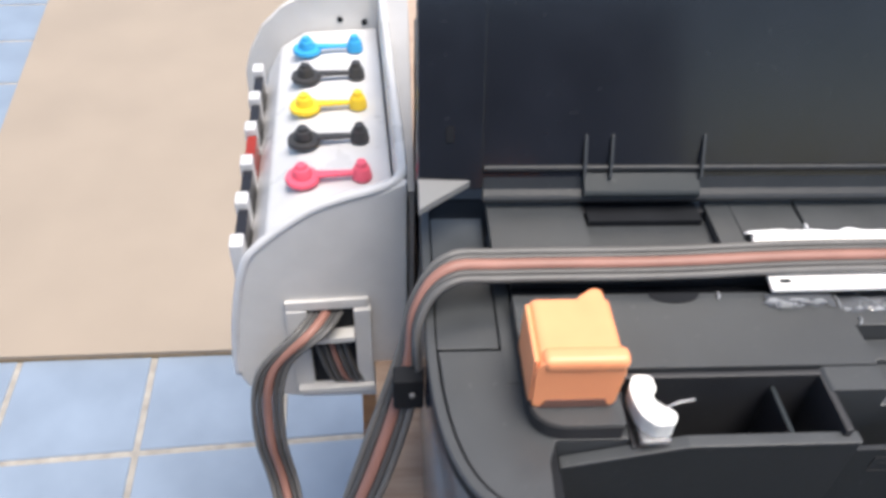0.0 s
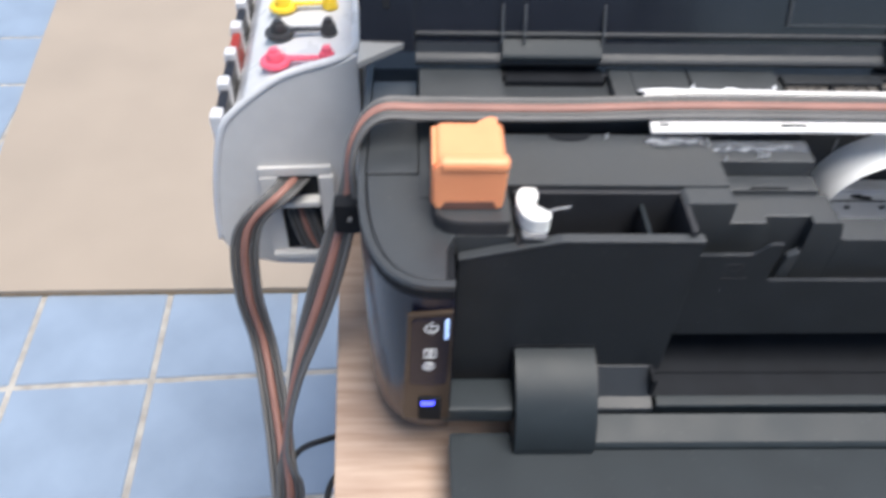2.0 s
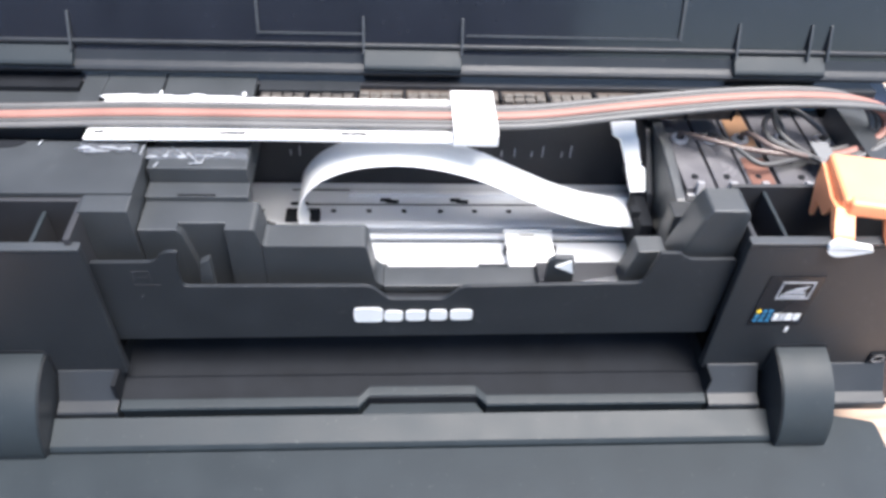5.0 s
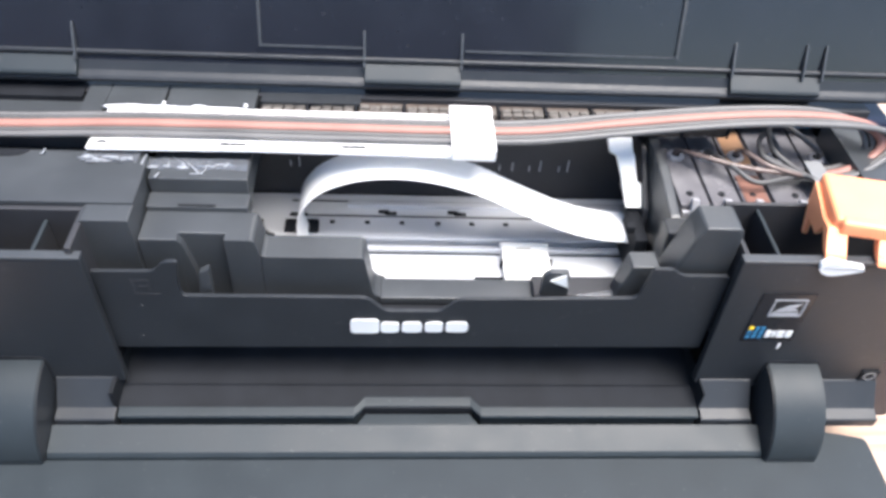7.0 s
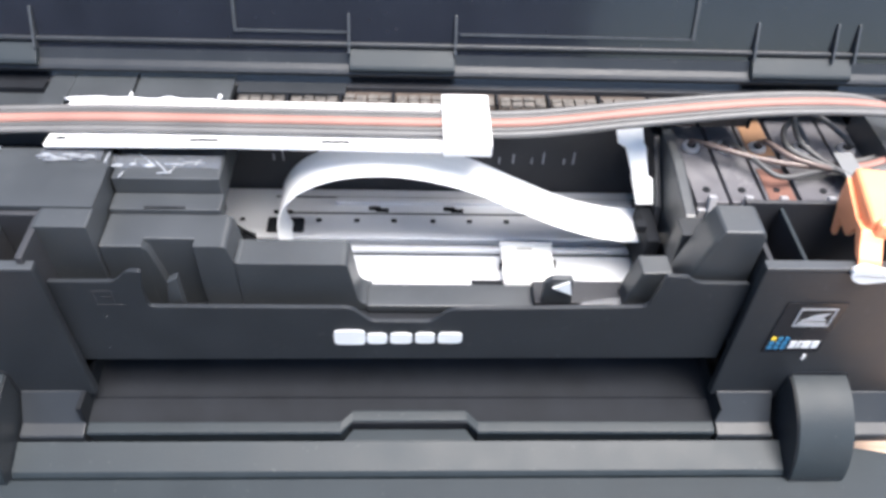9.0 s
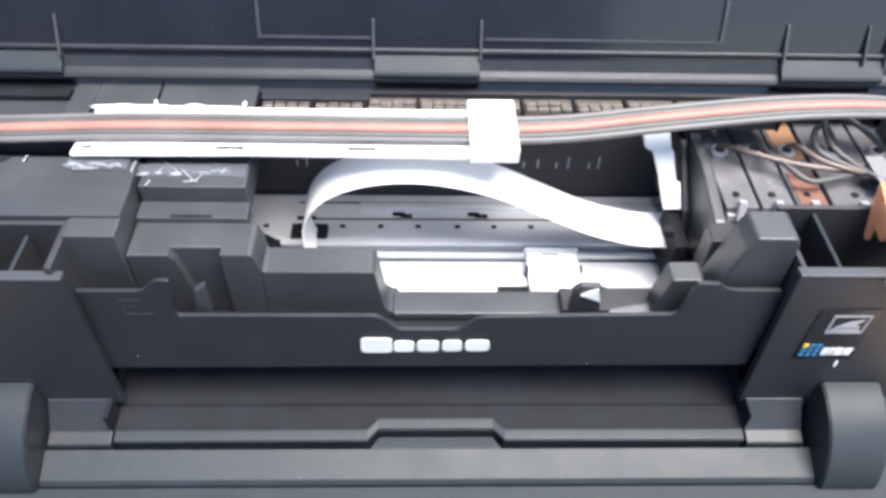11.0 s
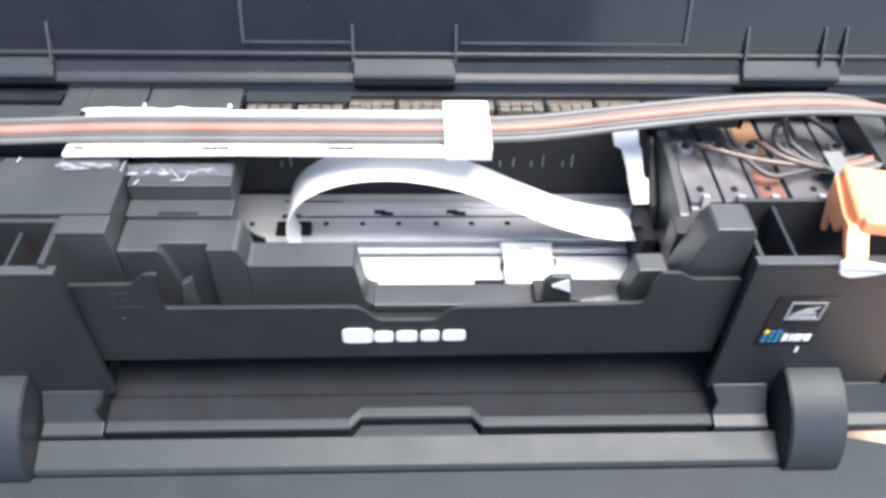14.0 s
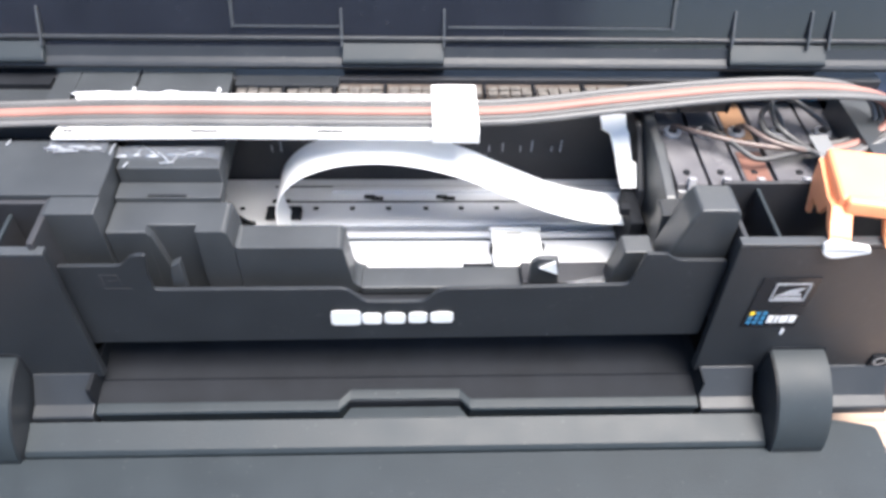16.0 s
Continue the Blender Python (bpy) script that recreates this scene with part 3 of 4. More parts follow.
for k, w in enumerate((0.0022, 0.0012, 0.0030, 0.0024)):
    x = 0.2568 + (0, 0.0028, 0.0046, 0.0082)[k]
    box(x, x + w, -0.0065, -0.0061, 0.7962, 0.8000, 0, b)
part("white_mark", b, ICON, P, "white lettering as plain bars")
b = bmesh.new()
for i in range(3):
    for j in range(3):
        if (i, j) != (0, 2):
            box(0.2492 + i * 0.0024, 0.2508 + i * 0.0024, -0.0065, -0.0061, 0.7955 + j * 0.0026, 0.7972 + j * 0.0026, 0, b)
part("dot_mark", b, TEAL, P, "teal dot pattern")
slab("yellow_dot", 0.2492, 0.2508, -0.0065, -0.0061, 0.8007, 0.8024, m=YELLOWP, bevel=0)
slab("pale_mark", 0.2648, 0.2658, -0.0062, -0.0058, 0.7885, 0.7915, m=ICON, bevel=0)
slab("small_key_mark", 0.3085, 0.3165, -0.0066, -0.0058, 0.7670, 0.7736, m=DARK, bevel=0.0003)
part("key_mark_ring", ring(0.3125, 0.7703, 0.0028, 0.0007, -0.0069, sz=0.9), EARM, P)

# ---- tray arms ----
def arm(x0, x1):
    prof = [(0.001, 0.7745)] + arc(-0.003, 0.7455, 0.0318, 82, 172, 26, 0.033) + [(-0.0340, 0.7462), (0.001, 0.7462)]
    part("tray_arm", prism(prof, 'x', x0, x1, 0.0), TRAYM, P, "curved grey-black tray arm")


arm(-0.0567, -0.0262)
arm(0.2655, 0.2865)
# thin black plates paint the shade on the arms' inner sides
ARM_SIDE = [(0.001, 0.7738)] + arc(-0.003, 0.7455, 0.0311, 82, 170, 20, 0.0322) + [(-0.0333, 0.7464), (0.001, 0.7464)]
part("arm_cheek_shade", prism(ARM_SIDE, 'x', -0.0262, -0.0257), BLACK, P, "black plate painting the shaded inner side of the tray arm")
part("arm_cheek_shade", prism(ARM_SIDE, 'x', 0.2650, 0.2655), BLACK, P, "black plate painting the shaded inner side of the tray arm")
# flat dark plates on the panel stand for shade behind the arms
for xa, xb in ((-0.0580, -0.0248), (0.2640, 0.2880)):
    part("pocket_shade", prism(plan_round([(xa, 0.7640, 0), (xa, 0.7800, 0.004), (xb, 0.7800, 0.004), (xb, 0.7640, 0)], 4), 'y', -0.0062, -0.0052, 0.0003), DARK, P, "dark plate for the shade in the pocket round the tray arm")
# dark filler puts the gap's shade between sill and arm
slab("arm_pocket_shade", 0.2622, 0.2649, -0.0190, -0.0025, 0.7440, 0.7500, m=DARK, bevel=0)
# ---- output tray, folded down ----
part("output_tray", prism([(-0.0200, 0.7542), (-0.0305, 0.7502), (-0.0318, 0.7484), (-0.0321, 0.7425), (-0.0200, 0.7425)], 'x', -0.0255, 0.2648, 0.0004), TRAYM, P)
tp = plan_round([(-0.0815, -0.0245, 0.002), (-0.0800, -0.23, 0.01), (0.3138, -0.23, 0.01), (0.3138, -0.0232, 0.002), (0.2980, -0.0200, 0.004), (0.2880, -0.0200, 0), (0.2880, -0.0323, 0),
                 (-0.0572, -0.0323, 0), (-0.0572, -0.0245, 0)], 4)
part("output_tray", prism(tp, 'z', 0.7385, 0.7480, 0.0008), TRAYM, P, "wide grey-black output tray folded down")

# ---- inside, left to right ----
part("block", prism(plan_round([(-0.0018, 0.7950, 0), (-0.0018, 0.8393, 0.0025), (0.0162, 0.8393, 0.0008), (0.0168, 0.7950, 0)], 5), 'y', 0.0088, 0.0174, 0.0006), DECK, P)
slab("block", 0.0020, 0.0160, 0.0176, 0.0300, 0.7950, 0.8283, m=DECK)
slab("step_plate", 0.0166, 0.0538, 0.0346, 0.0675, 0.8250, 0.8374, m=DECK, bevel=0.0008)
slab("step_ledge", 0.0166, 0.0545, 0.0258, 0.0344, 0.8240, 0.8310, m=DECK, bevel=0.0007)
slab("ledge_slot", 0.0285, 0.0425, 0.0262, 0.0272, 0.8309, 0.8313, m=DARK, bevel=0)
# the stepped wall behind the front trough: step with its notch, then the lower block running down into the ledge
def step_piece(x0, x1, y0):
    part("step_block", prism([(y0, 0.7955), (y0, 0.8278), (y0 + 0.0003, 0.8285), (y0 + 0.0009, 0.8288), (0.0257, 0.8288), (0.0257, 0.7955)], 'x', x0, x1), DECK, P)


step_piece(0.0170, 0.0306, 0.0105)
step_piece(0.0306, 0.0476, 0.0142)
part("step_block", prism(plan_round([(0.0476, 0.7955, 0), (0.0476, 0.8288, 0), (0.0583, 0.8288, 0.002), (0.0600, 0.8205, 0.001), (0.0600, 0.7955, 0)], 5), 'y', 0.0105, 0.0257), DECK, P)
part("notch_cheek", prism([(0.0300, 0.7955), (0.0306, 0.8280), (0.0322, 0.8260), (0.0350, 0.8120), (0.0362, 0.7955)], 'y', 0.0106, 0.0141), DECK, P)
d_prof = plan_round([(0.0602, 0.7955, 0), (0.0602, 0.8212, 0), (0.0612, 0.8204, 0.0006), (0.0986, 0.8204, 0.0022), (0.1018, 0.7990, 0.004), (0.1062, 0.7984, 0), (0.1062, 0.7955, 0)], 5)
part("front_block", prism(d_prof, 'y', 0.0105, 0.0222, 0.0007), DECK, P)
# trough floor darkened with DARK as shade
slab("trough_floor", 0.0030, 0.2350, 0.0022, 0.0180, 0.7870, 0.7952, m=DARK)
slab("front_ledge", 0.1045, 0.2050, 0.0092, 0.0200, 0.7955, 0.7996, m=DECK, bevel=0.0008)
slab("front_ledge", 0.1655, 0.2050, 0.0085, 0.0190, 0.8003, 0.8030, m=INNER, bevel=0.0005)
# small fixtures standing in the trough
part("post", prism([(0.0352, 0.7955), (0.0385, 0.8190), (0.0425, 0.8215), (0.0420, 0.7955)], 'y', 0.0030, 0.0062, 0.0006), DECK, P)
part("film", prism([(0.1800, 0.0050), (0.2030, 0.0040), (0.2035, 0.0085), (0.1990, 0.0110), (0.1830, 0.0080)], 'z', 0.8035, 0.8039, 0), TAPE, P, "loose clear film scrap")
# arrow marker
b = prism([(0.1678, 0.8031), (0.1790, 0.8031), (0.1776, 0.8162), (0.1702, 0.8164), (0.1676, 0.8140)], 'y', 0.0082, 0.0105, 0.0005)
part("arrow_post", b, DECK, P)
b = prism([(0.1706, 0.8122), (0.1780, 0.8084), (0.1764, 0.8155)], 'y', 0.0074, 0.0080, 0.0)
part("arrow_mark", b, ICON, P, "white arrow mark")
# right tower and its foot
tw = [(0.2110, 0.8020), (0.2372, 0.8020), (0.2366, 0.8425), (0.2348, 0.8453), (0.2218, 0.8453), (0.2195, 0.8400)]
part("tower", prism(tw, 'y', 0.0036, 0.0170, 0.0012), DECK, P)
part("tower_foot", prism([(0.1965, 0.7955), (0.1978, 0.8090), (0.2005, 0.8222), (0.2110, 0.8224), (0.2145, 0.8150), (0.2145, 0.7955)], 'y', 0.0060, 0.0148, 0.0008), DECK, P)
slab("tower_base", 0.2148, 0.2370, 0.0171, 0.0262, 0.7955, 0.8300, m=BLACK, bevel=0.001)

# metal platen
slab("side_plate", 0.0300, 0.0594, 0.0258, 0.0560, 0.7805, 0.7825, m=DARK)
bed = [(0.0385, 0.0850), (0.0382, 0.0727), (0.0430, 0.0672), (0.0479, 0.0626), (0.0530, 0.0592), (0.0580, 0.0571), (0.0600, 0.0540), (0.2380, 0.0540), (0.2380, 0.0850)]
part("platen", prism(bed, 'z', 0.7845, 0.7868), METAL, P, "bare galvanised steel bed")
part("bed_lip", tube(curve_points([(0.0380, 0.0729, 0.7874), (0.0479, 0.0628, 0.7874), (0.0580, 0.0573, 0.7874), (0.0700, 0.0562, 0.7874)], 6), 0.0010, 8), METAL, P, "turned-up bright edge of the bed", smooth=True)
slab("platen", 0.0600, 0.2380, 0.0225, 0.0538, 0.7825, 0.7845, m=METAL, bevel=0.0004)
slab("rail", 0.0880, 0.2180, 0.0755, 0.0790, 0.7868, 0.7885, m=METAL, bevel=0.0006)
slab("rail", 0.0570, 0.2300, 0.0535, 0.0570, 0.7868, 0.7892, m=METAL, bevel=0.0006)
slab("rail", 0.0600, 0.2300, 0.0490, 0.0515, 0.7846, 0.7872, m=METAL, bevel=0.0006)
for x0, x1 in ((0.0900, 0.1450), (0.1885, 0.2180)):
    slab("pressing", x0, x1, 0.0270, 0.0340, 0.7846, 0.7862, m=METAL, bevel=0.0007)
for x in (0.0496, 0.0816, 0.0976, 0.1134, 0.1300, 0.1456, 0.1614):
    slab("slot", x - 0.0011, x + 0.0011, 0.0648, 0.0666, 0.7869, 0.7872, m=DARK, bevel=0)
for x in (0.1025, 0.1347):
    b = box(x, x + 0.0050, 0.0720, 0.0742, 0.7869, 0.7873, 0)
    box(x + 0.003, x + 0.0085, 0.0710, 0.0730, 0.7869, 0.7873, 0, b)
    part("slot", b, DARK, P)
for y in (0.0532, 0.0484, 0.0700, 0.0800):
    slab("joint", 0.0620, 0.2290, y - 0.0004, y + 0.0004, 0.7869 if y > 0.054 else 0.7846, 0.7871 if y > 0.054 else 0.7849, m=TRAYM, bevel=0)
slab("sensor_block", 0.1575, 0.1785, 0.0300, 0.0500, 0.7847, 0.7890, m=WHITE, bevel=0.0008, label="white sensor block")
slab("sensor_lip", 0.1570, 0.1790, 0.0500, 0.0512, 0.7847, 0.7900, m=WHITE, bevel=0.0004)
slab("sensor_slot", 0.1640, 0.1705, 0.0478, 0.0486, 0.7889, 0.7892, m=GROUT, bevel=0)
for x in (0.1568, 0.1784):
    slab("sensor_hole", x, x + 0.0010, 0.0395, 0.0420, 0.7850, 0.7893, m=DARK, bevel=0)
for x0, x1 in ((0.0880, 0.1480), (0.1865, 0.2200)):
    part("pressing_edge", prism(plan_round([(x0, 0.0262, 0.002), (x1, 0.0262, 0.002), (x1 - 0.004, 0.0352, 0.003), (x0 + 0.004, 0.0352, 0.003)], 4), 'z', 0.7846, 0.7850), GREY, P)
slab("cable_anchor", 0.0610, 0.0760, 0.0560, 0.0640, 0.7869, 0.7905, m=DARK, bevel=0.0006)
part("anchor_screw", disc(0.0682, 0.0602, 0.7908, 0.0017, 0.0014, 0.0008, 'z', 14), METAL, P, "small steel screw")
slab("slot", 0.0622, 0.0700, 0.0694, 0.0714, 0.7869, 0.7872, m=DARK, bevel=0)
slab("rear_wall", 0.0300, 0.2400, 0.0860, 0.0900, 0.7845, 0.8300, m=INNER)
for x in (0.062, 0.066, 0.092, 0.158, 0.164, 0.172, 0.177, 0.186, 0.190):
    slab("wall_rib", x, x + 0.0006, 0.0852, 0.0860, 0.8030, 0.8075 + 0.002 * math.sin(x * 900), m=SILVERP, bevel=0)

# rear strips under the cover: plates and felt absorbers
for x0, x1, y0 in ((-0.0935, -0.0602, 0.0565), (-0.0165, -0.0076, 0.0565), (-0.0075, 0.0152, 0.0700), (0.0163, 0.0522, 0.0700)):
    slab("rear_plate", x0, x1, y0, 0.0895, 0.8402, 0.8436, m=DECK, bevel=0.0004)
for k in range(10):
    x = 0.0540 + k * 0.0200
    strip = slab("felt_strip", x, x + 0.0185, 0.0735, 0.0828, 0.8340, 0.8405, m=FELTBED, bevel=0, label="brown felt bed with beige absorber pads")
    slab("strip_tab", x + 0.0187, x + 0.0196, 0.0725, 0.0790, 0.8340, 0.8432, m=DARK, bevel=0)
    for i in range(4):
        for j in range(2):
            u, v = x + 0.0006 + i * 0.0045, 0.0738 + j * 0.0030
            slab("felt_pad", u, u + 0.0039, v, v + 0.0024, 0.8405, 0.8418 + random.uniform(0, 0.0006), m=FOAM, bevel=0.0003, parent=strip)
slab("rear_plate", 0.0540, 0.0950, 0.0772, 0.0838, 0.8421, 0.8438, m=BLACK, bevel=0.0004)
slab("rear_beam", -0.090, 0.320, 0.0840, 0.1035, 0.8325, 0.8420, m=INNER)
# dark slab raised on the deck stands for the shaded hinge recess
slab("hinge_gap_shade", -0.0585, -0.0186, 0.0790, 0.0888, 0.8402, 0.8424, m=DARK, bevel=0)

# ---- cover, open and leaning back ----
LEAN_BACK = radians(19.5)


def lid_pt(h, out):
    """A place on the cover: h up its face, out in front of the face; (y, z)."""
    return (0.0881 + h * math.sin(LEAN_BACK) - out * math.cos(LEAN_BACK), 0.8505 + h * math.cos(LEAN_BACK) + out * math.sin(LEAN_BACK))


def lid_prism(name, prof, x0, x1, m=LIDM, bevel=0.0004, label="", parent=None):
    return part(name, prism([lid_pt(h, o) for h, o in prof], 'x', x0, x1, bevel), m, parent or P, label)


lid = lid_prism("cover", [(0.0, 0.0), (0.172, 0.0), (0.172, -0.006), (0.0, -0.006)], -0.1175, 0.3400, bevel=0.001, label="glossy black cover standing open")
lid_prism("cover_ledge", [(0.0078, 0.0), (0.0078, 0.0012), (0.0068, 0.0016), (0.0058, 0.0012), (0.0052, 0.0)], -0.0950, 0.3380, BLACK, parent=lid)
part("cover_ledge", prism([(0.0892, 0.8540), (0.0874, 0.8502), (0.0856, 0.8486), (0.0846, 0.8474), (0.0848, 0.8462), (0.0856, 0.8455), (0.0900, 0.8450)], 'x', -0.0950, 0.3380, 0.0003), BLACK, lid)
lid_prism("cover_frame", [(0.0, 0.0), (0.170, 0.0), (0.170, 0.0025), (0.0, 0.0025)], -0.1172, -0.0955, LIDM, parent=lid)
for x0, x1 in ((-0.0605, -0.0200), (0.0964, 0.1368), (0.2530, 0.2928)):
    part("cover_tab", prism([(0.0905, 0.8560), (0.0893, 0.8556), (0.0845, 0.8512), (0.0836, 0.8500), (0.0840, 0.8488), (0.0860, 0.8476), (0.0905, 0.8476)], 'x', x0, x1, 0.0005), TRAYM, lid)
    # dark wall paints the shade under the tab's overhang
    slab("under_tab_shade", x0, x1, 0.0890, 0.0912, 0.8421, 0.8475, m=DARK, bevel=0, parent=lid)
    # ribs in DECK, lighter than the cover, to read as lit edges
    for x in (x0, x1):
        lid_prism("cover_rib", [(0.0185, 0.0001), (0.0182, 0.0009), (0.0105, 0.0021), (0.0040, 0.0030), (0.0030, 0.0001)], x - 0.00045, x + 0.00045, DECK, 0.0001, parent=lid)
for x in (-0.0515, 0.2843):
    lid_prism("cover_rib", [(0.0185, 0.0001), (0.0182, 0.0009), (0.0105, 0.0021), (0.0040, 0.0030), (0.0030, 0.0001)], x - 0.00045, x + 0.00045, DECK, 0.0001, parent=lid)
# sunk panel outline on the cover face
lid_prism("cover_trim", [(0.0118, 0.0), (0.0118, 0.0008), (0.0110, 0.0008), (0.0110, 0.0)], 0.0545, 0.0955, DECK, 0, parent=lid)
lid_prism("cover_trim", [(0.0118, 0.0), (0.0118, 0.0008), (0.0110, 0.0008), (0.0110, 0.0)], 0.1385, 0.2275, DECK, 0, parent=lid)
lid_prism("cover_trim", [(0.15, 0.0), (0.15, 0.0012), (0.0110, 0.0012), (0.0110, 0.0)], 0.0535, 0.0545, DECK, 0, parent=lid)
lid_prism("cover_trim", [(0.15, 0.0), (0.15, 0.0012), (0.0110, 0.0012), (0.0110, 0.0)], 0.2275, 0.2288, DECK, 0, parent=lid)
lid_prism("cover_slot", [(0.0165, 0.0026), (0.0220, 0.0026), (0.0220, 0.0029), (0.0165, 0.0029)], -0.1078, -0.1052, DARK, 0, parent=lid)
# hinge ear at the left end
b = prism([(-0.1172, 0.0866), (-0.0995, 0.0856), (-0.1172, 0.0705)], 'z', 0.8525, 0.8555, 0.0004)
part("hinge_ear", b, EARM, P, "pale grey hinge ear")

# ---- ink carriage, parked at the right ----
car = thing("ink_carriage", (0.25, 0.05, 0.80), "ink carriage with smoky cartridges parked at the end of its rail", "carriage")
part("cradle", box(0.2200, 0.3060, 0.0345, 0.1000, 0.7890, 0.8000, 0.001), INNER, car)
part("side_wall", prism([(0.1000, 0.8290), (0.0720, 0.8290), (0.0500, 0.8120), (0.0450, 0.7950), (0.1000, 0.7950)], 'x', 0.2167, 0.2196, 0.0008), INNER, car)
part("wall_ridge", prism([(0.1000, 0.8320), (0.0560, 0.8320), (0.0300, 0.8270), (0.0272, 0.8240), (0.0272, 0.8005), (0.1000, 0.8005)], 'x', 0.2198, 0.2240, 0.0008), DECK, car)
part("wall_ridge", prism([(0.1000, 0.8290), (0.0560, 0.8290), (0.0300, 0.8230), (0.0272, 0.8200), (0.0272, 0.8005), (0.1000, 0.8005)], 'x', 0.2241, 0.2257, 0.0004), INNER, car)
b = bmesh.new()
steps = [(0.0, 0.2008, 0.2112), (0.20, 0.2020, 0.2118), (0.26, 0.2052, 0.2128), (0.62, 0.2078, 0.2140), (0.66, 0.2078, 0.2160), (1.0, 0.2100, 0.2164)]
rows = []
for t, xa, xb in steps:
    y, z = 0.0720 - 0.0200 * t, 0.8340 - 0.0225 * t
    rows.append([b.verts.new(p) for p in ((xa, y, z), (xb, y, z), (xb, y + 0.0015, z - 0.0015), (xa, y + 0.0015, z - 0.0015))])
for a, c in zip(rows, rows[1:]):
    for k in range(4):
        b.faces.new((a[k], a[(k + 1) % 4], c[(k + 1) % 4], c[k]))
b.faces.new(rows[0])
b.faces.new(rows[-1][::-1])
part("side_strip", b, WHITE, car, "white plastic strip on the carriage side")
part("cable_socket", box(0.2110, 0.2166, 0.0340, 0.0560, 0.7870, 0.8090, 0.001), DARK, car)
part("socket_tooth", box(0.2070, 0.2110, 0.0380, 0.0420, 0.8092, 0.8130, 0.0006), DARK, car)
CARTS = ((0.2260, 0.2385), (0.2395, 0.2520), (0.2530, 0.2650), (0.2665, 0.2880), (0.2890, 0.3020))
TAGS = (PINKP, BLACKP, YELLOWP, BLACKP, BLUEP)
for k, (x0, x1) in enumerate(CARTS):
    cart = part("cartridge", box(x0, x1, 0.0372, 0.0960, 0.8002, 0.8268, 0.0008), TINT, car, "smoky see-through refill cartridge")
    xm = (x0 + x1) / 2 - 0.001
    if k == 2:
        part("ink_face", box(x0 + 0.001, x1 - 0.001, 0.0640, 0.0900, 0.8269, 0.8273, 0), BROWN, cart, "orange-brown ink seen through the top")
        part("ink_face", box(x0 + 0.001, x1 - 0.001, 0.0385, 0.0560, 0.8269, 0.8272, 0), RUST, cart, "reddish ink seen through the top")
    part("colour_tag", box(x0 + 0.001, x1 - 0.001, 0.0915, 0.0950, 0.8269, 0.8273, 0), TAGS[k], cart, "small colour tag")
    b = disc(xm, 0.0685, 0.8276, 0.0038, 0.0034, 0.0014, 'z', 20, bevel=0.0004)
    part("port", b, PORT, cart, "pale tube port")
    part("port_hole", disc(xm, 0.0685, 0.8284, 0.0018, 0.0018, 0.0006, 'z', 12), DARK, cart)
    part("screw_hole", disc(xm, 0.0440, 0.8270, 0.0014, 0.0014, 0.0006, 'z', 12), DARK, cart)
    part("front_grip", box(x0 + 0.0006, x1 - 0.0006, 0.0352, 0.0371, 0.8030, 0.8245, 0.0006), PORT, cart, "clear front grip")
    part("lever", prism([(0.0330, 0.8200), (0.0362, 0.8302), (0.0385, 0.8296), (0.0372, 0.8180)], 'x', xm - 0.0014, xm + 0.0014, 0.0003), PORT, cart, "clear lever")

# ---- ink tube ribbon ----
ribbon = thing("tube_ribbon", (0.05, 0.055, 0.84), "flat ribbon of black ink tubes with one red tube", "ink tubes")
run = [((-0.1505, 0.128, 0.760), (1, 0, 0)), ((-0.1600, 0.098, 0.7665), (1, -0.1, 0.05)), ((-0.1790, 0.090, 0.7480), (1, 0.2, 0.1)), ((-0.1845, 0.087, 0.7050), (1, 0.05, 0)),
       ((-0.1810, 0.082, 0.6650), (1, 0, 0)), ((-0.1700, 0.040, 0.6480), (1, 0, 0)), ((-0.1620, 0.004, 0.6390), (1, 0.1, 0)), ((-0.1580, 0.000, 0.6520), (0.9, 0.1, 0.2)), ((-0.1560, 0.008, 0.6900), (0.18, -0.95, 0.15)),
       ((-0.1480, 0.018, 0.7300), (0.30, -0.9, 0.0)), ((-0.1330, 0.028, 0.7750), (0.7, -0.6, -0.3)), ((-0.1215, 0.040, 0.8120), (0.45, -0.8, -0.2)), ((-0.1185, 0.0465, 0.8340), (0.1, -1, 0)),
       ((-0.1090, 0.0520, 0.8462), (0, -1, 0)), ((-0.0900, 0.0548, 0.8455), (0, -1, 0)), ((-0.0400, 0.0556, 0.8450), (0, -1, 0)), ((0.0100, 0.0570, 0.8457), (0, -1, 0)), ((0.0700, 0.0570, 0.8457), (0, -1, 0)),
       ((0.1300, 0.0568, 0.8457), (0, -1, 0)), ((0.1650, 0.0575, 0.8462), (0, -1, 0)), ((0.2050, 0.0615, 0.8485), (0, -1, 0)), ((0.2500, 0.0650, 0.8510), (0, -1, 0.05)), ((0.2850, 0.0655, 0.8515), (0.05, -1, 0.1)),
       ((0.3060, 0.0640, 0.8490), (0.5, -0.9, 0.3)), ((0.3140, 0.0610, 0.8430), (0.9, -0.5, 0.5)), ((0.3100, 0.0570, 0.8370), (0.4, -0.8, 0.6)), ((0.2980, 0.0520, 0.8340), (0.1, -0.95, 0.4)), ((0.2840, 0.0495, 0.8325), (0, -1, 0.3))]
cpts = curve_points([p for p, s in run], 8)
cside = [v.normalized() for v in curve_points([s for p, s in run], 8)]
R_T = 0.00148
for k, (off, radius) in enumerate(((-0.0061, 0.0013), (-0.0035, 0.0013), (0.0, 0.0022), (0.0035, 0.0013), (0.0061, 0.0013))):
    pts_k = [p + s * off for p, s in zip(cpts, cside)]
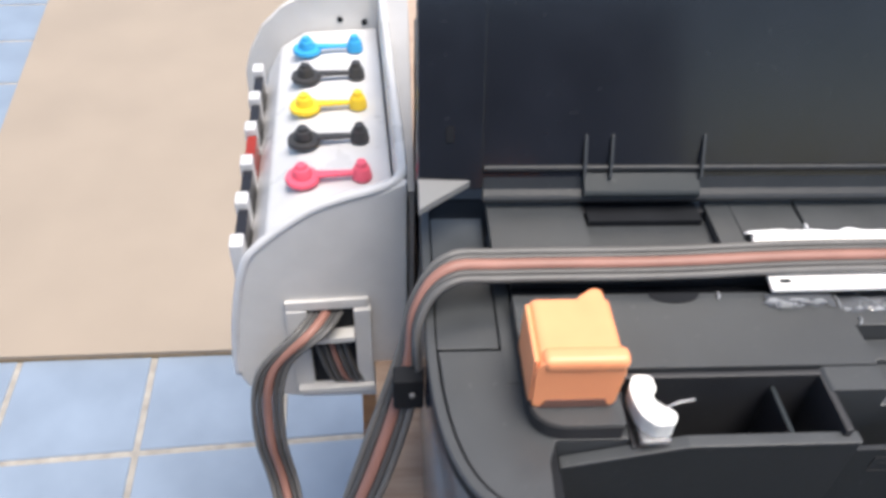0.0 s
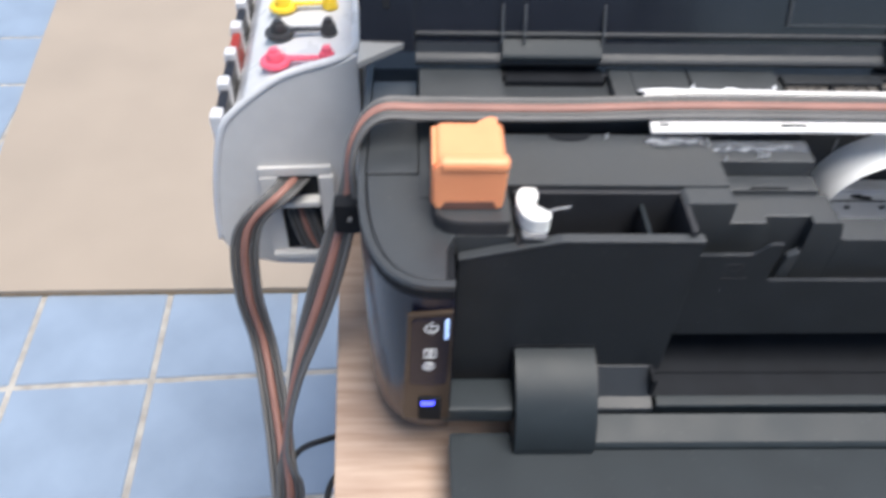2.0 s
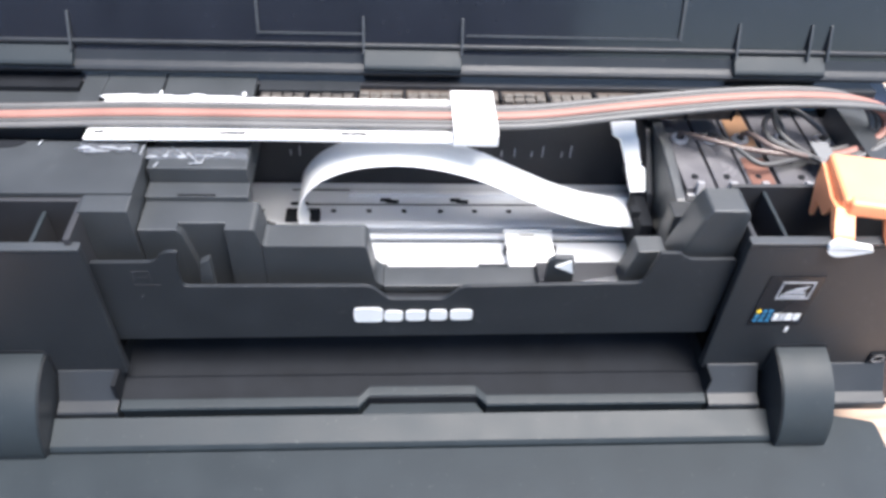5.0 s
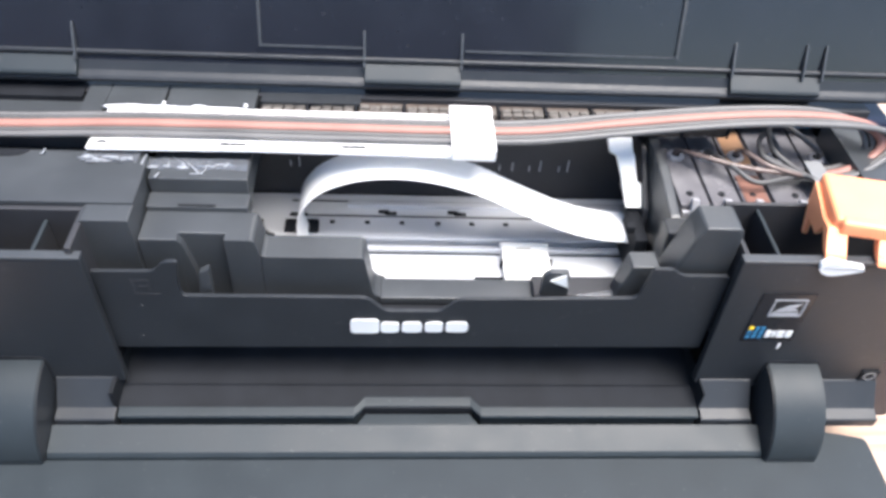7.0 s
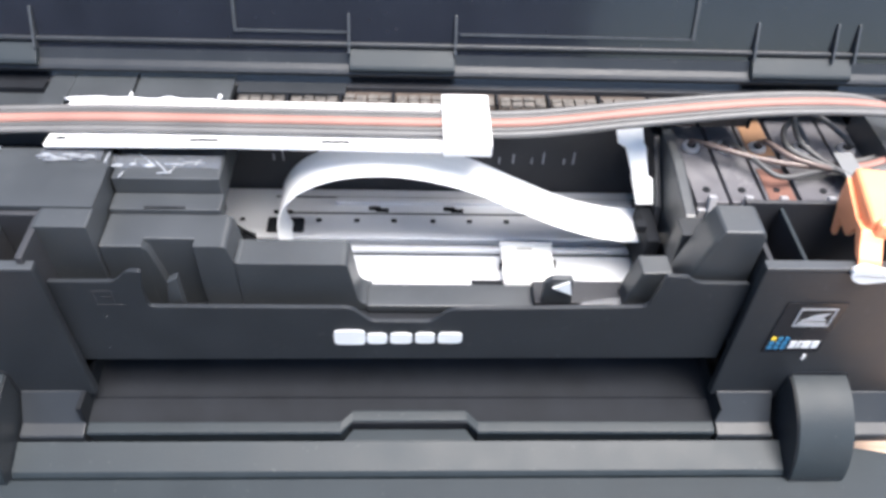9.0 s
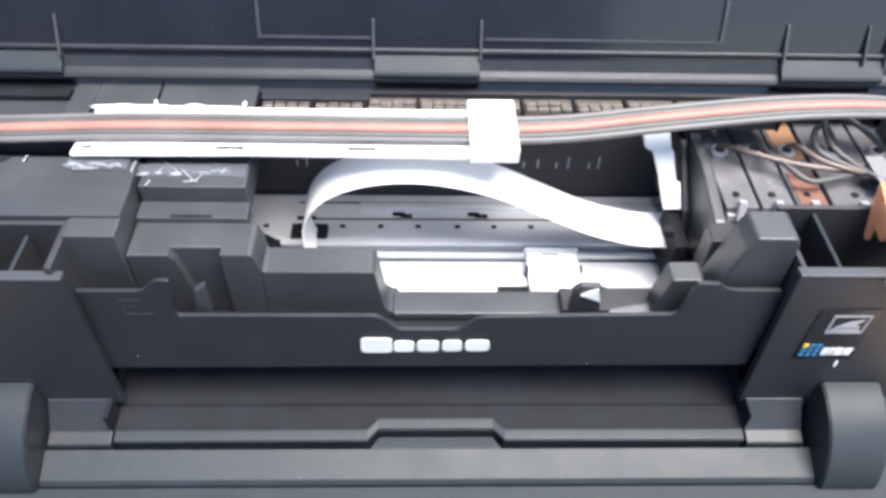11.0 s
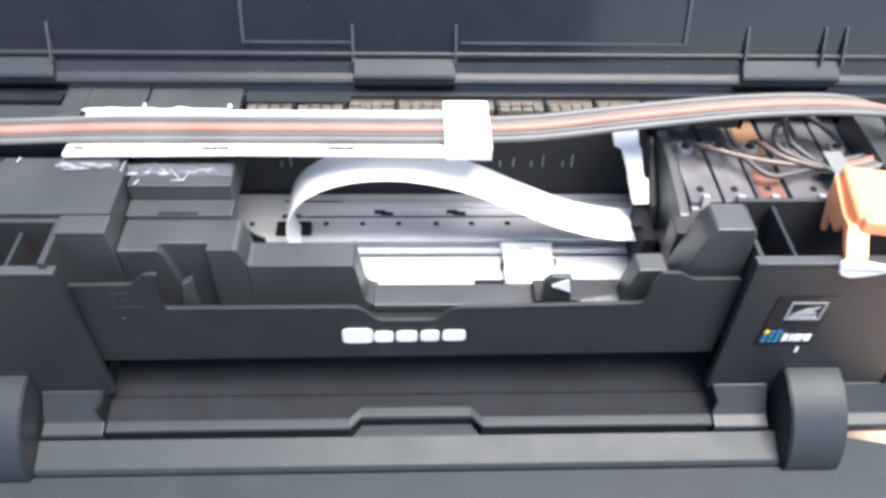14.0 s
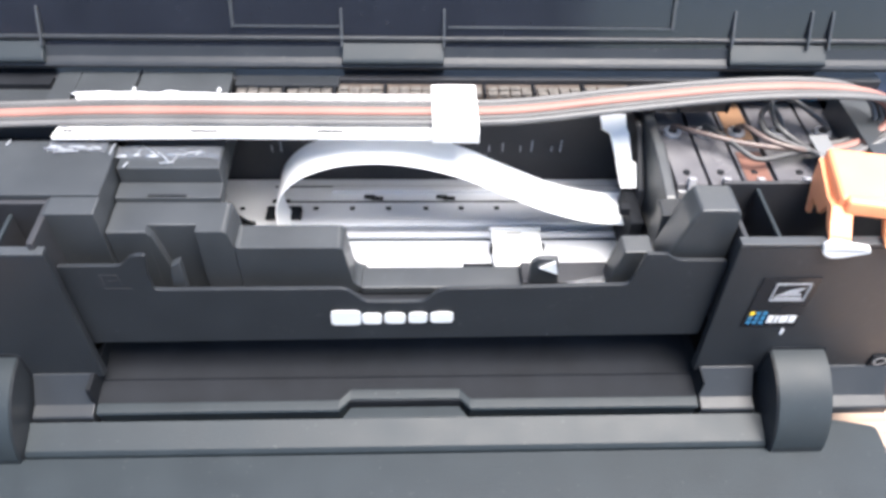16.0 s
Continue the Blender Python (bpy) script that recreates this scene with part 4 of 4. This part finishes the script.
    part("tube", tube(pts_k, radius, 8), (EDGETUBE, TUBE, REDTUBE, TUBE, EDGETUBE)[k], ribbon, "red ink tube" if k == 2 else "dark ink tube", smooth=True)
# single tubes from the ribbon's end to the cartridge ports
ends = [(xa + xb) / 2 - 0.001 for xa, xb in CARTS]
last, ls = cpts[-1], cside[-1]
ROUTES = [
    [(-0.012, 0.001, 0.001), (-0.030, 0.004, 0.0015), (-0.046, 0.010, 0.002)],
    [(-0.012, -0.001, 0.000), (-0.026, -0.004, 0.000), (-0.034, 0.004, 0.0015)],
    [(-0.010, 0.000, 0.002), (-0.020, 0.004, 0.003), (-0.026, 0.012, 0.003)],
    [(-0.010, 0.002, 0.002), (-0.020, 0.008, 0.004), (-0.019, 0.018, 0.005), (-0.012, 0.024, 0.004)],
    [(-0.008, 0.004, 0.002), (-0.015, 0.012, 0.005), (-0.012, 0.026, 0.006), (-0.002, 0.027, 0.005)],
]
for k, ex in enumerate(ends):
    st = last + ls * (k - 2) * 2 * R_T
    mid = [st] + [last + Vector(d) for d in ROUTES[k]] + [Vector((ex, 0.0680, 0.8310)), Vector((ex, 0.0685, 0.8286))]
    part("end_tube", tube(curve_points(mid, 7), 0.0011, 8), PALETUBE if k in (0, 2) else TUBE, ribbon, "thin ink tube to a cartridge", smooth=True)
# one metal clip in two tones: fold coloured as lit, plate darker
b = box(0.2815, 0.2890, 0.0425, 0.0570, 0.8345, 0.8352, 0.0002)
part("clip_fold", box(0.2815, 0.2900, 0.0411, 0.0423, 0.8322, 0.8350, 0.0002), METAL, ribbon, "folded metal edge, painted brighter as lit")
part("metal_clip", b, EARM, ribbon, "folded metal clip in a darker grey than its lit edge")

# white guide under the ribbon and its strap
guide = thing("tube_guide", (0.07, 0.056, 0.843), "white plastic strip carrying the tubes, taped to the printer", "cable guide")
b = prism([(-0.0070, 0.0440), (0.0550, 0.0448), (0.1487, 0.0436), (0.1487, 0.0696), (-0.0050, 0.0696)], 'z', 0.8424, 0.8440, 0.0004)
part("strip", b, PAPER, guide)
b = box(-0.0050, 0.1487, 0.0682, 0.0696, 0.8441, 0.8450, 0.0003)
part("rim", b, PAPER, guide)
for x, w in ((-0.0035, 0.0035), (0.0424, 0.0100), (0.0885, 0.0099)):
    part("slot", box(x, x + w, 0.0468, 0.0482, 0.8440, 0.8444, 0), TRAYM, guide, "small oblong slot")
b = box(0.1315, 0.1487, 0.0430, 0.0716, 0.8474, 0.8483, 0.0004)
box(0.1315, 0.1487, 0.0426, 0.0438, 0.8424, 0.8475, 0.0003, b)
box(0.1315, 0.1487, 0.0705, 0.0718, 0.8441, 0.8475, 0.0003, b)
part("strap", b, PAPER, guide, "white strap across the tubes")


def blobs(name, spots, m, parent, label):
    for x, y, z, rx, ry in spots:
        q = bmesh.new()
        bmesh.ops.create_icosphere(q, subdivisions=2, radius=1)
        for v in q.verts:
            n = noise.noise(v.co * 2.2 + Vector((x * 300, y * 300, 0)))
            v.co = Vector((v.co.x * rx * (1 + 0.5 * n), v.co.y * ry * (1 + 0.5 * n), v.co.z * 0.0007))
        bmesh.ops.translate(q, vec=(x, y, z), verts=q.verts)
        part(name, q, m, parent, label, smooth=True)


blobs("glue", [(-0.004 + 0.0052 * k + random.uniform(-0.002, 0.002), 0.0704 + random.uniform(-0.0012, 0.0008), 0.8440, random.uniform(0.004, 0.007), random.uniform(0.0006, 0.0014)) for k in range(11)], GLUE, guide, "white glue smears along the strip")
blobs("glue", [(-0.008 + 0.0052 * k + random.uniform(-0.002, 0.002), 0.0425 + random.uniform(-0.0015, 0.0008), 0.8403 if k < 4 else 0.8373, random.uniform(0.0015, 0.004), random.uniform(0.0004, 0.0009)) for k in range(11)], SCRAP, guide, "white glue smears along the strip")
blobs("glue", [(0.0157, 0.0738, 0.8438, 0.0006, 0.0016), (0.0485, 0.0735, 0.8438, 0.0009, 0.0014), (0.0300, 0.0722, 0.8438, 0.0030, 0.0004)], GLUE, guide, "white glue smears along the strip")
for x0, x1, z in ((-0.0085, 0.0128, 0.8401), (0.0152, 0.0530, 0.8371)):
    q = bmesh.new()
    rows = []
    n = 40
    for i in range(n + 1):
        x = x0 + (x1 - x0) * i / n
        edge = 0.0402 + 0.0022 * noise.noise(Vector((x * 420, z * 90, 0)))
        rows.append([q.verts.new((x, edge + (0.0452 - edge) * j / 6, z + 0.0003 + (0.0011 if z < 0.838 else 0.0004) * j / 6 + 0.0006 * abs(noise.noise(Vector((x * 700, j * 0.9, z * 50)))))) for j in range(7)])
    for a, c in zip(rows, rows[1:]):
        for j in range(6):
            q.faces.new((a[j], a[j + 1], c[j + 1], c[j]))
    part("tape", q, TAPE, guide, "crumpled clear tape", smooth=True)


def scrap_strand(pts, r):
    part("tape_scrap", tube(curve_points(pts, 4), r, 6), SCRAP, guide, "white torn tape scrap", smooth=True)


for x, y, a, ln, z in ((0.0270, 0.0440, -45, 0.0100, 0.8377), (0.0330, 0.0400, -48, 0.0080, 0.8378), (0.0362, 0.0385, 55, 0.0050, 0.8378), (0.0345, 0.0372, 5, 0.0050, 0.8377), (0.0250, 0.0430, 30, 0.0050, 0.8377),
                       (0.0395, 0.0432, -20, 0.0050, 0.8377), (0.0425, 0.0420, 15, 0.0060, 0.8377), (0.0450, 0.0428, 60, 0.0030, 0.8377), (0.0200, 0.0360, 70, 0.0030, 0.8377), (-0.0050, 0.0420, -18, 0.0060, 0.8406),
                       (-0.0015, 0.0402, 4, 0.0090, 0.8406), (0.0050, 0.0415, -8, 0.0060, 0.8406), (0.0085, 0.0410, 12, 0.0040, 0.8406), (0.0145, 0.0420, 85, 0.0060, 0.8400), (-0.0235, 0.0450, 80, 0.0030, 0.8406)):
    c, d = math.cos(radians(a)) * ln / 2, math.sin(radians(a)) * ln / 2
    w = random.uniform(-0.0012, 0.0012)
    scrap_strand([(x - c, y - d, z), (x - w, y + w, z + 0.0004), (x + c, y + d, z)], random.uniform(0.0002, 0.0004))

# white flat flex cable
flex = thing("flat_flex_cable", (0.14, 0.054, 0.80), "white flat flex cable arching over the steel bed", "flat cable")
path = [(0.0720, 0.7885), (0.0695, 0.8000), (0.0708, 0.8130), (0.0785, 0.8242), (0.0915, 0.8312), (0.1075, 0.8338), (0.1245, 0.8322), (0.1430, 0.8264), (0.1620, 0.8166), (0.1800, 0.8078), (0.1980, 0.8022), (0.2185, 0.8003)]
c3 = curve_points([(x, 0.0508, z) for x, z in path], 6)
part("cable", band(c3, [Vector((0, 1, 0))] * len(c3), 0.0096, 0.0005), FFC, flex, smooth=False)

# ---- orange caps and white lever ----
def orange_cap(place, rz, label):
    e = thing("cartridge_clip", place, label, "clip", "orange clips")
    shell = plan_round([(-0.0118, 0.0, 0.002), (0.0112, 0.0, 0.002), (0.0122, 0.0150, 0.0015), (0.0108, 0.0188, 0.002), (-0.0108, 0.0188, 0.002), (-0.0120, 0.0150, 0.0015)], 4)
    def put(b):
        bmesh.ops.rotate(b, cent=(0, 0, 0), matrix=Matrix.Rotation(radians(rz), 3, 'Z'), verts=b.verts)
        bmesh.ops.translate(b, vec=place, verts=b.verts)
        return b
    part("shell", put(prism(shell, 'y', 0.0, 0.0225, 0.0016, seg=3)), ORANGE, e)
    part("ridge", put(box(-0.0104, 0.0126, -0.0007, 0.0050, 0.0150, 0.0202, 0.0019, seg=3)), ORANGE, e)
    part("side_flange", put(box(-0.0128, -0.0112, 0.0010, 0.0215, 0.0010, 0.0185, 0.0007)), ORANGE, e)
    part("tongue", put(prism([(0.0020, 0.0210), (0.0105, 0.0210), (0.0098, 0.0268), (0.0070, 0.0272), (0.0026, 0.0240)], 'z', 0.0120, 0.0186, 0.0010)), ORANGE, e)
    # red-brown piece paints the shade in the cap's bottom slot
    part("bottom_slot_shade", put(prism([(-0.0095, 0.0002), (-0.0080, 0.0032), (0.0080, 0.0032), (0.0095, 0.0002)], 'y', -0.0004, 0.0010, 0.0)), RUST, e, "red-brown piece painting the shade along the bottom edge")
    return e


orange_cap((-0.0764, 0.0048, 0.8402), 0, "bright orange plastic cartridge cap standing on the printer deck")

rc = thing("cartridge_clip", (0.2672, 0.0060, 0.8270), "bright orange plastic clip with splayed legs over the well", "clip", "orange clips")
part("shell", box(0.2682, 0.2950, 0.0045, 0.0318, 0.8440, 0.8508, 0.0018, seg=3), ORANGE, rc)
part("ridge", box(0.2700, 0.2950, 0.0022, 0.0070, 0.8445, 0.8512, 0.0016, seg=3), ORANGE, rc)
part("side_flange", prism([(0.0068, 0.8450), (0.0300, 0.8470), (0.0285, 0.8400), (0.0215, 0.8290), (0.0190, 0.8290), (0.0200, 0.8360), (0.0110, 0.8365)], 'x', 0.2664, 0.2684, 0.0006), ORANGE, rc)
for xa, xb in ((0.2662, 0.2738), (0.2845, 0.2920)):
    part("foot", prism([(0.0040, 0.8470), (0.0110, 0.8455), (0.0060, 0.8425), (0.0000, 0.8394), (-0.0056, 0.8392), (-0.0042, 0.8412), (0.0005, 0.8440)], 'x', xa, xb, 0.0008), ORANGE, rc)
part("white_toe", prism(plan_round([(0.2645, 0.8390, 0.0018), (0.2652, 0.8355, 0.0018), (0.2690, 0.8342, 0.0015), (0.2742, 0.8362, 0.001), (0.2798, 0.8392, 0.0008), (0.2793, 0.8402, 0.0006), (0.2734, 0.8406, 0.0008), (0.2672, 0.8414, 0.0012)], 4), 'y', -0.0085, -0.0060, 0.0007), WHITE, rc, "white plastic toe")
rc.rotation_euler = (0, 0, radians(-11))
scrap = thing("plastic_scrap", (0.287, -0.004, 0.839), "small torn clear plastic scrap on the panel edge", "scrap")
b = bmesh.new()
for x, y, a in ((0.2860, -0.0040, 30), (0.2885, -0.0020, 75), (0.2900, -0.0050, 120)):
    q = box(-0.0035, 0.0035, -0.0008, 0.0008, 0.8390, 0.8425, 0.0004)
    bmesh.ops.rotate(q, cent=(0, 0, 0.839), matrix=Matrix.Rotation(radians(a), 3, 'Z') @ Matrix.Rotation(radians(12), 3, 'X'), verts=q.verts)
    bmesh.ops.translate(q, vec=(x, y, 0), verts=q.verts)
    join(b, q)
part("film", b, CLEAR, scrap)

lever = thing("white_lever", (-0.053, 0.004, 0.833), "small curved white plastic lever lying by the well", "lever")
hook = plan_round([(-0.0604, 0.0096, 0.0016), (-0.0583, 0.0135, 0.0016), (-0.0532, 0.0130, 0.0016), (-0.0527, 0.0085, 0.0016), (-0.0548, 0.0053, 0.0016), (-0.0528, 0.0030, 0.0016), (-0.0490, 0.0003, 0.0016), (-0.0505, -0.0036, 0.0016), (-0.0558, -0.0038, 0.0016), (-0.0592, -0.0001, 0.0016), (-0.0603, 0.0049, 0.0016)], 4)
part("body", prism(hook, 'z', 0.8368, 0.8424, 0.0012, seg=3), WHITE, lever)
part("wire", tube(curve_points([(-0.0525, 0.0018, 0.8385), (-0.0480, 0.0055, 0.8390), (-0.0417, 0.0066, 0.8395)], 5), 0.0005, 6), CLEAR, lever, "thin clear spur", smooth=True)
part("foot", box(-0.0590, -0.0505, -0.0050, 0.0015, 0.8345, 0.8370, 0.001), CLEAR, lever, "cloudy clear foot")

# ---- side ink tank ----
tank = thing("ink_tank", (-0.16, 0.112, 0.71), "grey outside ink tank with five coloured stoppers beside the printer", "ink tank")
cheek = [(-0.1205, 0.7020), (-0.1205, 0.8345), (-0.1291, 0.8305), (-0.1463, 0.8262), (-0.1600, 0.8200), (-0.1720, 0.8120), (-0.1810, 0.8030), (-0.1880, 0.7900), (-0.1938, 0.7660), (-0.1975, 0.7400), (-0.1985, 0.7260),
         (-0.1950, 0.7165), (-0.1860, 0.7110), (-0.1700, 0.7060)]
part("front_cheek", prism(cheek, 'y', 0.1085, 0.1125, 0.0012), GREY, tank)
far = [(-0.1230, 0.7020), (-0.1230, 0.8275), (-0.1320, 0.8300), (-0.1500, 0.8290), (-0.1640, 0.8255), (-0.1760, 0.8195), (-0.1885, 0.8080), (-0.1970, 0.7930), (-0.2012, 0.7800), (-0.2025, 0.7450), (-0.1960, 0.7165), (-0.1700, 0.7060)]
part("far_cheek", prism(far, 'y', 0.2900, 0.2940, 0.0012), GREY, tank)
for x, z in ((-0.1447, 0.8110), (-0.1310, 0.8090)):
    part("screw_hole", disc(x, 0.2896, z, 0.0017, 0.0017, 0.0010, 'y', 12), DARK, tank)
wall = [(0.1126, 0.7020), (0.1126, 0.8280), (0.1300, 0.8300), (0.2000, 0.8300), (0.2898, 0.8290), (0.2898, 0.7020)]
part("side_wall", prism(wall, 'x', -0.1234, -0.1202, 0.0008), GREY, tank)
part("mount_plate", prism([(-0.1200, 0.1135), (-0.1172, 0.1135), (-0.1064, 0.2890), (-0.1200, 0.2890)], 'z', 0.732, 0.8265, 0.0008), MOUNT, tank)
rimp = curve_points([(-0.1984, 0.1100, 0.7270), (-0.1974, 0.1100, 0.7420), (-0.1938, 0.1100, 0.7665), (-0.1880, 0.1100, 0.7905), (-0.1810, 0.1100, 0.8036), (-0.1600, 0.1100, 0.8208), (-0.1463, 0.1100, 0.8270), (-0.1310, 0.1104, 0.8312), (-0.1232, 0.1140, 0.8335), (-0.1216, 0.1300, 0.8330), (-0.1216, 0.2000, 0.8312), (-0.1216, 0.2880, 0.8300)], 6)
part("rim", tube(rimp, 0.0021, 8), MILKY, tank, "pale rounded rim", smooth=True)
res = [(-0.1240, 0.7200), (-0.1240, 0.8060), (-0.1650, 0.8045), (-0.1790, 0.7960), (-0.1880, 0.7800), (-0.1905, 0.7200)]
part("reservoir", prism(res, 'y', 0.1130, 0.2896, 0.002), MILKY, tank, "milky see-through ink chambers")
for k in range(6):
    y = 0.1210 + k * 0.0283
    part("window_tab", box(-0.1940, -0.1880, y, y + 0.0085, 0.765, 0.7955, 0.001), MILKY, tank)
    if k < 5:
        part("ink_window", box(-0.1928, -0.1880, y + 0.0088, y + 0.0278, 0.760, 0.7925, 0.0008), REDINK if k == 2 else INK, tank, "ink level seen through the chamber side")


def stopper(y, m, label):
    z = 0.8062
    s = part("stopper", disc(-0.1630, y, z + 0.0012, 0.0078, 0.0072, 0.0024, 'z', 24, bevel=0.0006), m, tank, label)
    b = disc(-0.1630, y, z + 0.0045, 0.0046, 0.0036, 0.0042, 'z', 18, bevel=0.0006)
    disc(-0.1630, y, z + 0.0074, 0.0026, 0.0022, 0.0016, 'z', 14, b)
    part("plug", b, m, s, smooth=False)
    b = prism(plan_round([(-0.1570, y - 0.0022, 0), (-0.1400, y - 0.0014, 0), (-0.1400, y + 0.0014, 0), (-0.1570, y + 0.0022, 0)]), 'z', z + 0.0018, z + 0.0034, 0.0004)
    part("strap", b, m, s)
    b = disc(-0.1372, y, z + 0.0030, 0.0046, 0.0036, 0.0060, 'z', 18, bevel=0.0006)
    disc(-0.1372, y, z + 0.0072, 0.0028, 0.0022, 0.0028, 'z', 14, b)
    part("vent_cap", b, m, s)


for k, (m, label) in enumerate(((PINKP, "pink rubber stopper"), (BLACKP, "black rubber stopper"), (YELLOWP, "yellow rubber stopper"), (BLACKP, "black rubber stopper"), (BLUEP, "blue rubber stopper"))):
    stopper(0.1500 + 0.0283 * k, m, label)
# outlet frame on the front cheek
b = box(-0.1730, -0.1375, 0.1066, 0.1084, 0.7690, 0.7745, 0.0005)
box(-0.1440, -0.1365, 0.1050, 0.1084, 0.7190, 0.7689, 0.0005, b)
box(-0.1640, -0.1441, 0.1010, 0.1075, 0.7530, 0.7566, 0.0006, b)
box(-0.1720, -0.1365, 0.1030, 0.1084, 0.7150, 0.7189, 0.0006, b)
box(-0.1730, -0.1641, 0.1062, 0.1084, 0.7190, 0.7689, 0.0005, b)
part("outlet_frame", b, GREY, tank)
# flush dark plate paints the shade inside the outlet opening
part("outlet_shade", box(-0.1640, -0.1441, 0.1076, 0.1084, 0.7190, 0.7685, 0), DARK, tank, "flat dark plate for the shaded outlet opening")

tank.rotation_euler = (0, 0, radians(3.6))

for k in range(5):
    x = -0.1590 + k * 0.0030
    part("inner_tube", tube(curve_points([(x - 0.002, 0.1085, 0.7470), (x, 0.1062, 0.7380), (x + 0.003, 0.1058, 0.7260), (x + 0.006, 0.1080, 0.7185)], 5), 0.00146, 8), REDTUBE if k == 2 else TUBE, ribbon, "ink tube inside the outlet", smooth=True)

holder = thing("tube_holder", (-0.119, 0.045, 0.81), "small black clip holding tubes to the printer side", "clip")
part("body", box(-0.1262, -0.1162, 0.0310, 0.0380, 0.8030, 0.8175, 0.0008), DARK, holder)
part("screw", disc(-0.1200, 0.0306, 0.8110, 0.0010, 0.0009, 0.0008, 'y', 10), EARM, holder)

# ---- bottle on the lower shelf and loose cables ----
bottle = thing("cola_bottle", (-0.142, 0.16, 0.40), "half-empty clear cola bottle with a red label on the shelf", "bottle")
prof = [(0.000, 0.004), (0.018, 0.000), (0.030, 0.006), (0.033, 0.020), (0.0325, 0.060), (0.030, 0.070), (0.0325, 0.080), (0.0325, 0.125), (0.028, 0.150), (0.016, 0.185), (0.0125, 0.205), (0.0125, 0.215)]


def lathe(prof, n=28):
    b = bmesh.new()
    rings = [[b.verts.new((max(r, 0.0004) * math.cos(2 * math.pi * k / n), max(r, 0.0004) * math.sin(2 * math.pi * k / n), z)) for k in range(n)] for r, z in prof]
    for a, c in zip(rings, rings[1:]):
        for k in range(n):
            b.faces.new((a[k], a[(k + 1) % n], c[(k + 1) % n], c[k]))
    b.faces.new(rings[0][::-1])
    b.faces.new(rings[-1])
    return b


bpose = pose(-0.138, 0.150, 0.4060, -12, 14, 0)
for nm, pr, m, lb in (("cola", prof[:5] + [(0.0322, 0.068)], COLA, "dark cola in the bottom"), ("upper_body", [(0.0324, 0.0685)] + [p for p in prof if p[1] > 0.069], PET, "clear empty upper bottle"),
                      ("label_band", [(0.0331, 0.0720), (0.0331, 0.1180), (0.0329, 0.1182)], REDLABEL, "red paper label with white shapes"), ("cap", [(0.0, 0.2152), (0.0145, 0.2152), (0.0145, 0.230), (0.0, 0.2305)], REDLABEL, "red screw cap")):
    b = lathe(pr)
    bmesh.ops.transform(b, matrix=bpose, verts=b.verts)
    part(nm, b, m, bottle, lb, smooth=True)
b = bmesh.new()
for a in (185, 205, 235, 262, 290):
    q = box(0.0331, 0.0336, -0.007, 0.007, 0.088, 0.100, 0.0003)
    bmesh.ops.rotate(q, cent=(0, 0, 0), matrix=Matrix.Rotation(radians(a), 3, 'Z'), verts=q.verts)
    bmesh.ops.transform(q, matrix=bpose, verts=q.verts)
    join(b, q)
part("label_mark", b, ICON, bottle, "white label marks as plain shapes")

cable = thing("power_cable", (-0.17, 0.1, 0.40), "black cable looping over the shelf edge", "cable")
part("lead", tube(curve_points([(-0.125, 0.075, 0.4035), (-0.160, 0.090, 0.4040), (-0.200, 0.105, 0.402), (-0.212, 0.130, 0.408), (-0.200, 0.160, 0.415), (-0.175, 0.170, 0.42), (-0.14, 0.19, 0.404)], 8), 0.0027, 8), CABLE, cable, smooth=True)
part("lead", tube(curve_points([(-0.165, 0.138, 0.416), (-0.171, 0.125, 0.410), (-0.172, 0.090, 0.4035), (-0.165, 0.045, 0.4030), (-0.130, 0.03, 0.4030)], 8), 0.0027, 8), CABLE, cable, smooth=True)
wcable = thing("white_cable", (-0.17, 0.12, 0.40), "thin white cable end on the shelf edge", "cable")
part("lead", tube(curve_points([(-0.12, 0.135, 0.4025), (-0.160, 0.125, 0.4035), (-0.190, 0.118, 0.406), (-0.197, 0.122, 0.41)], 6), 0.002, 8), WHITE, wcable, smooth=True)
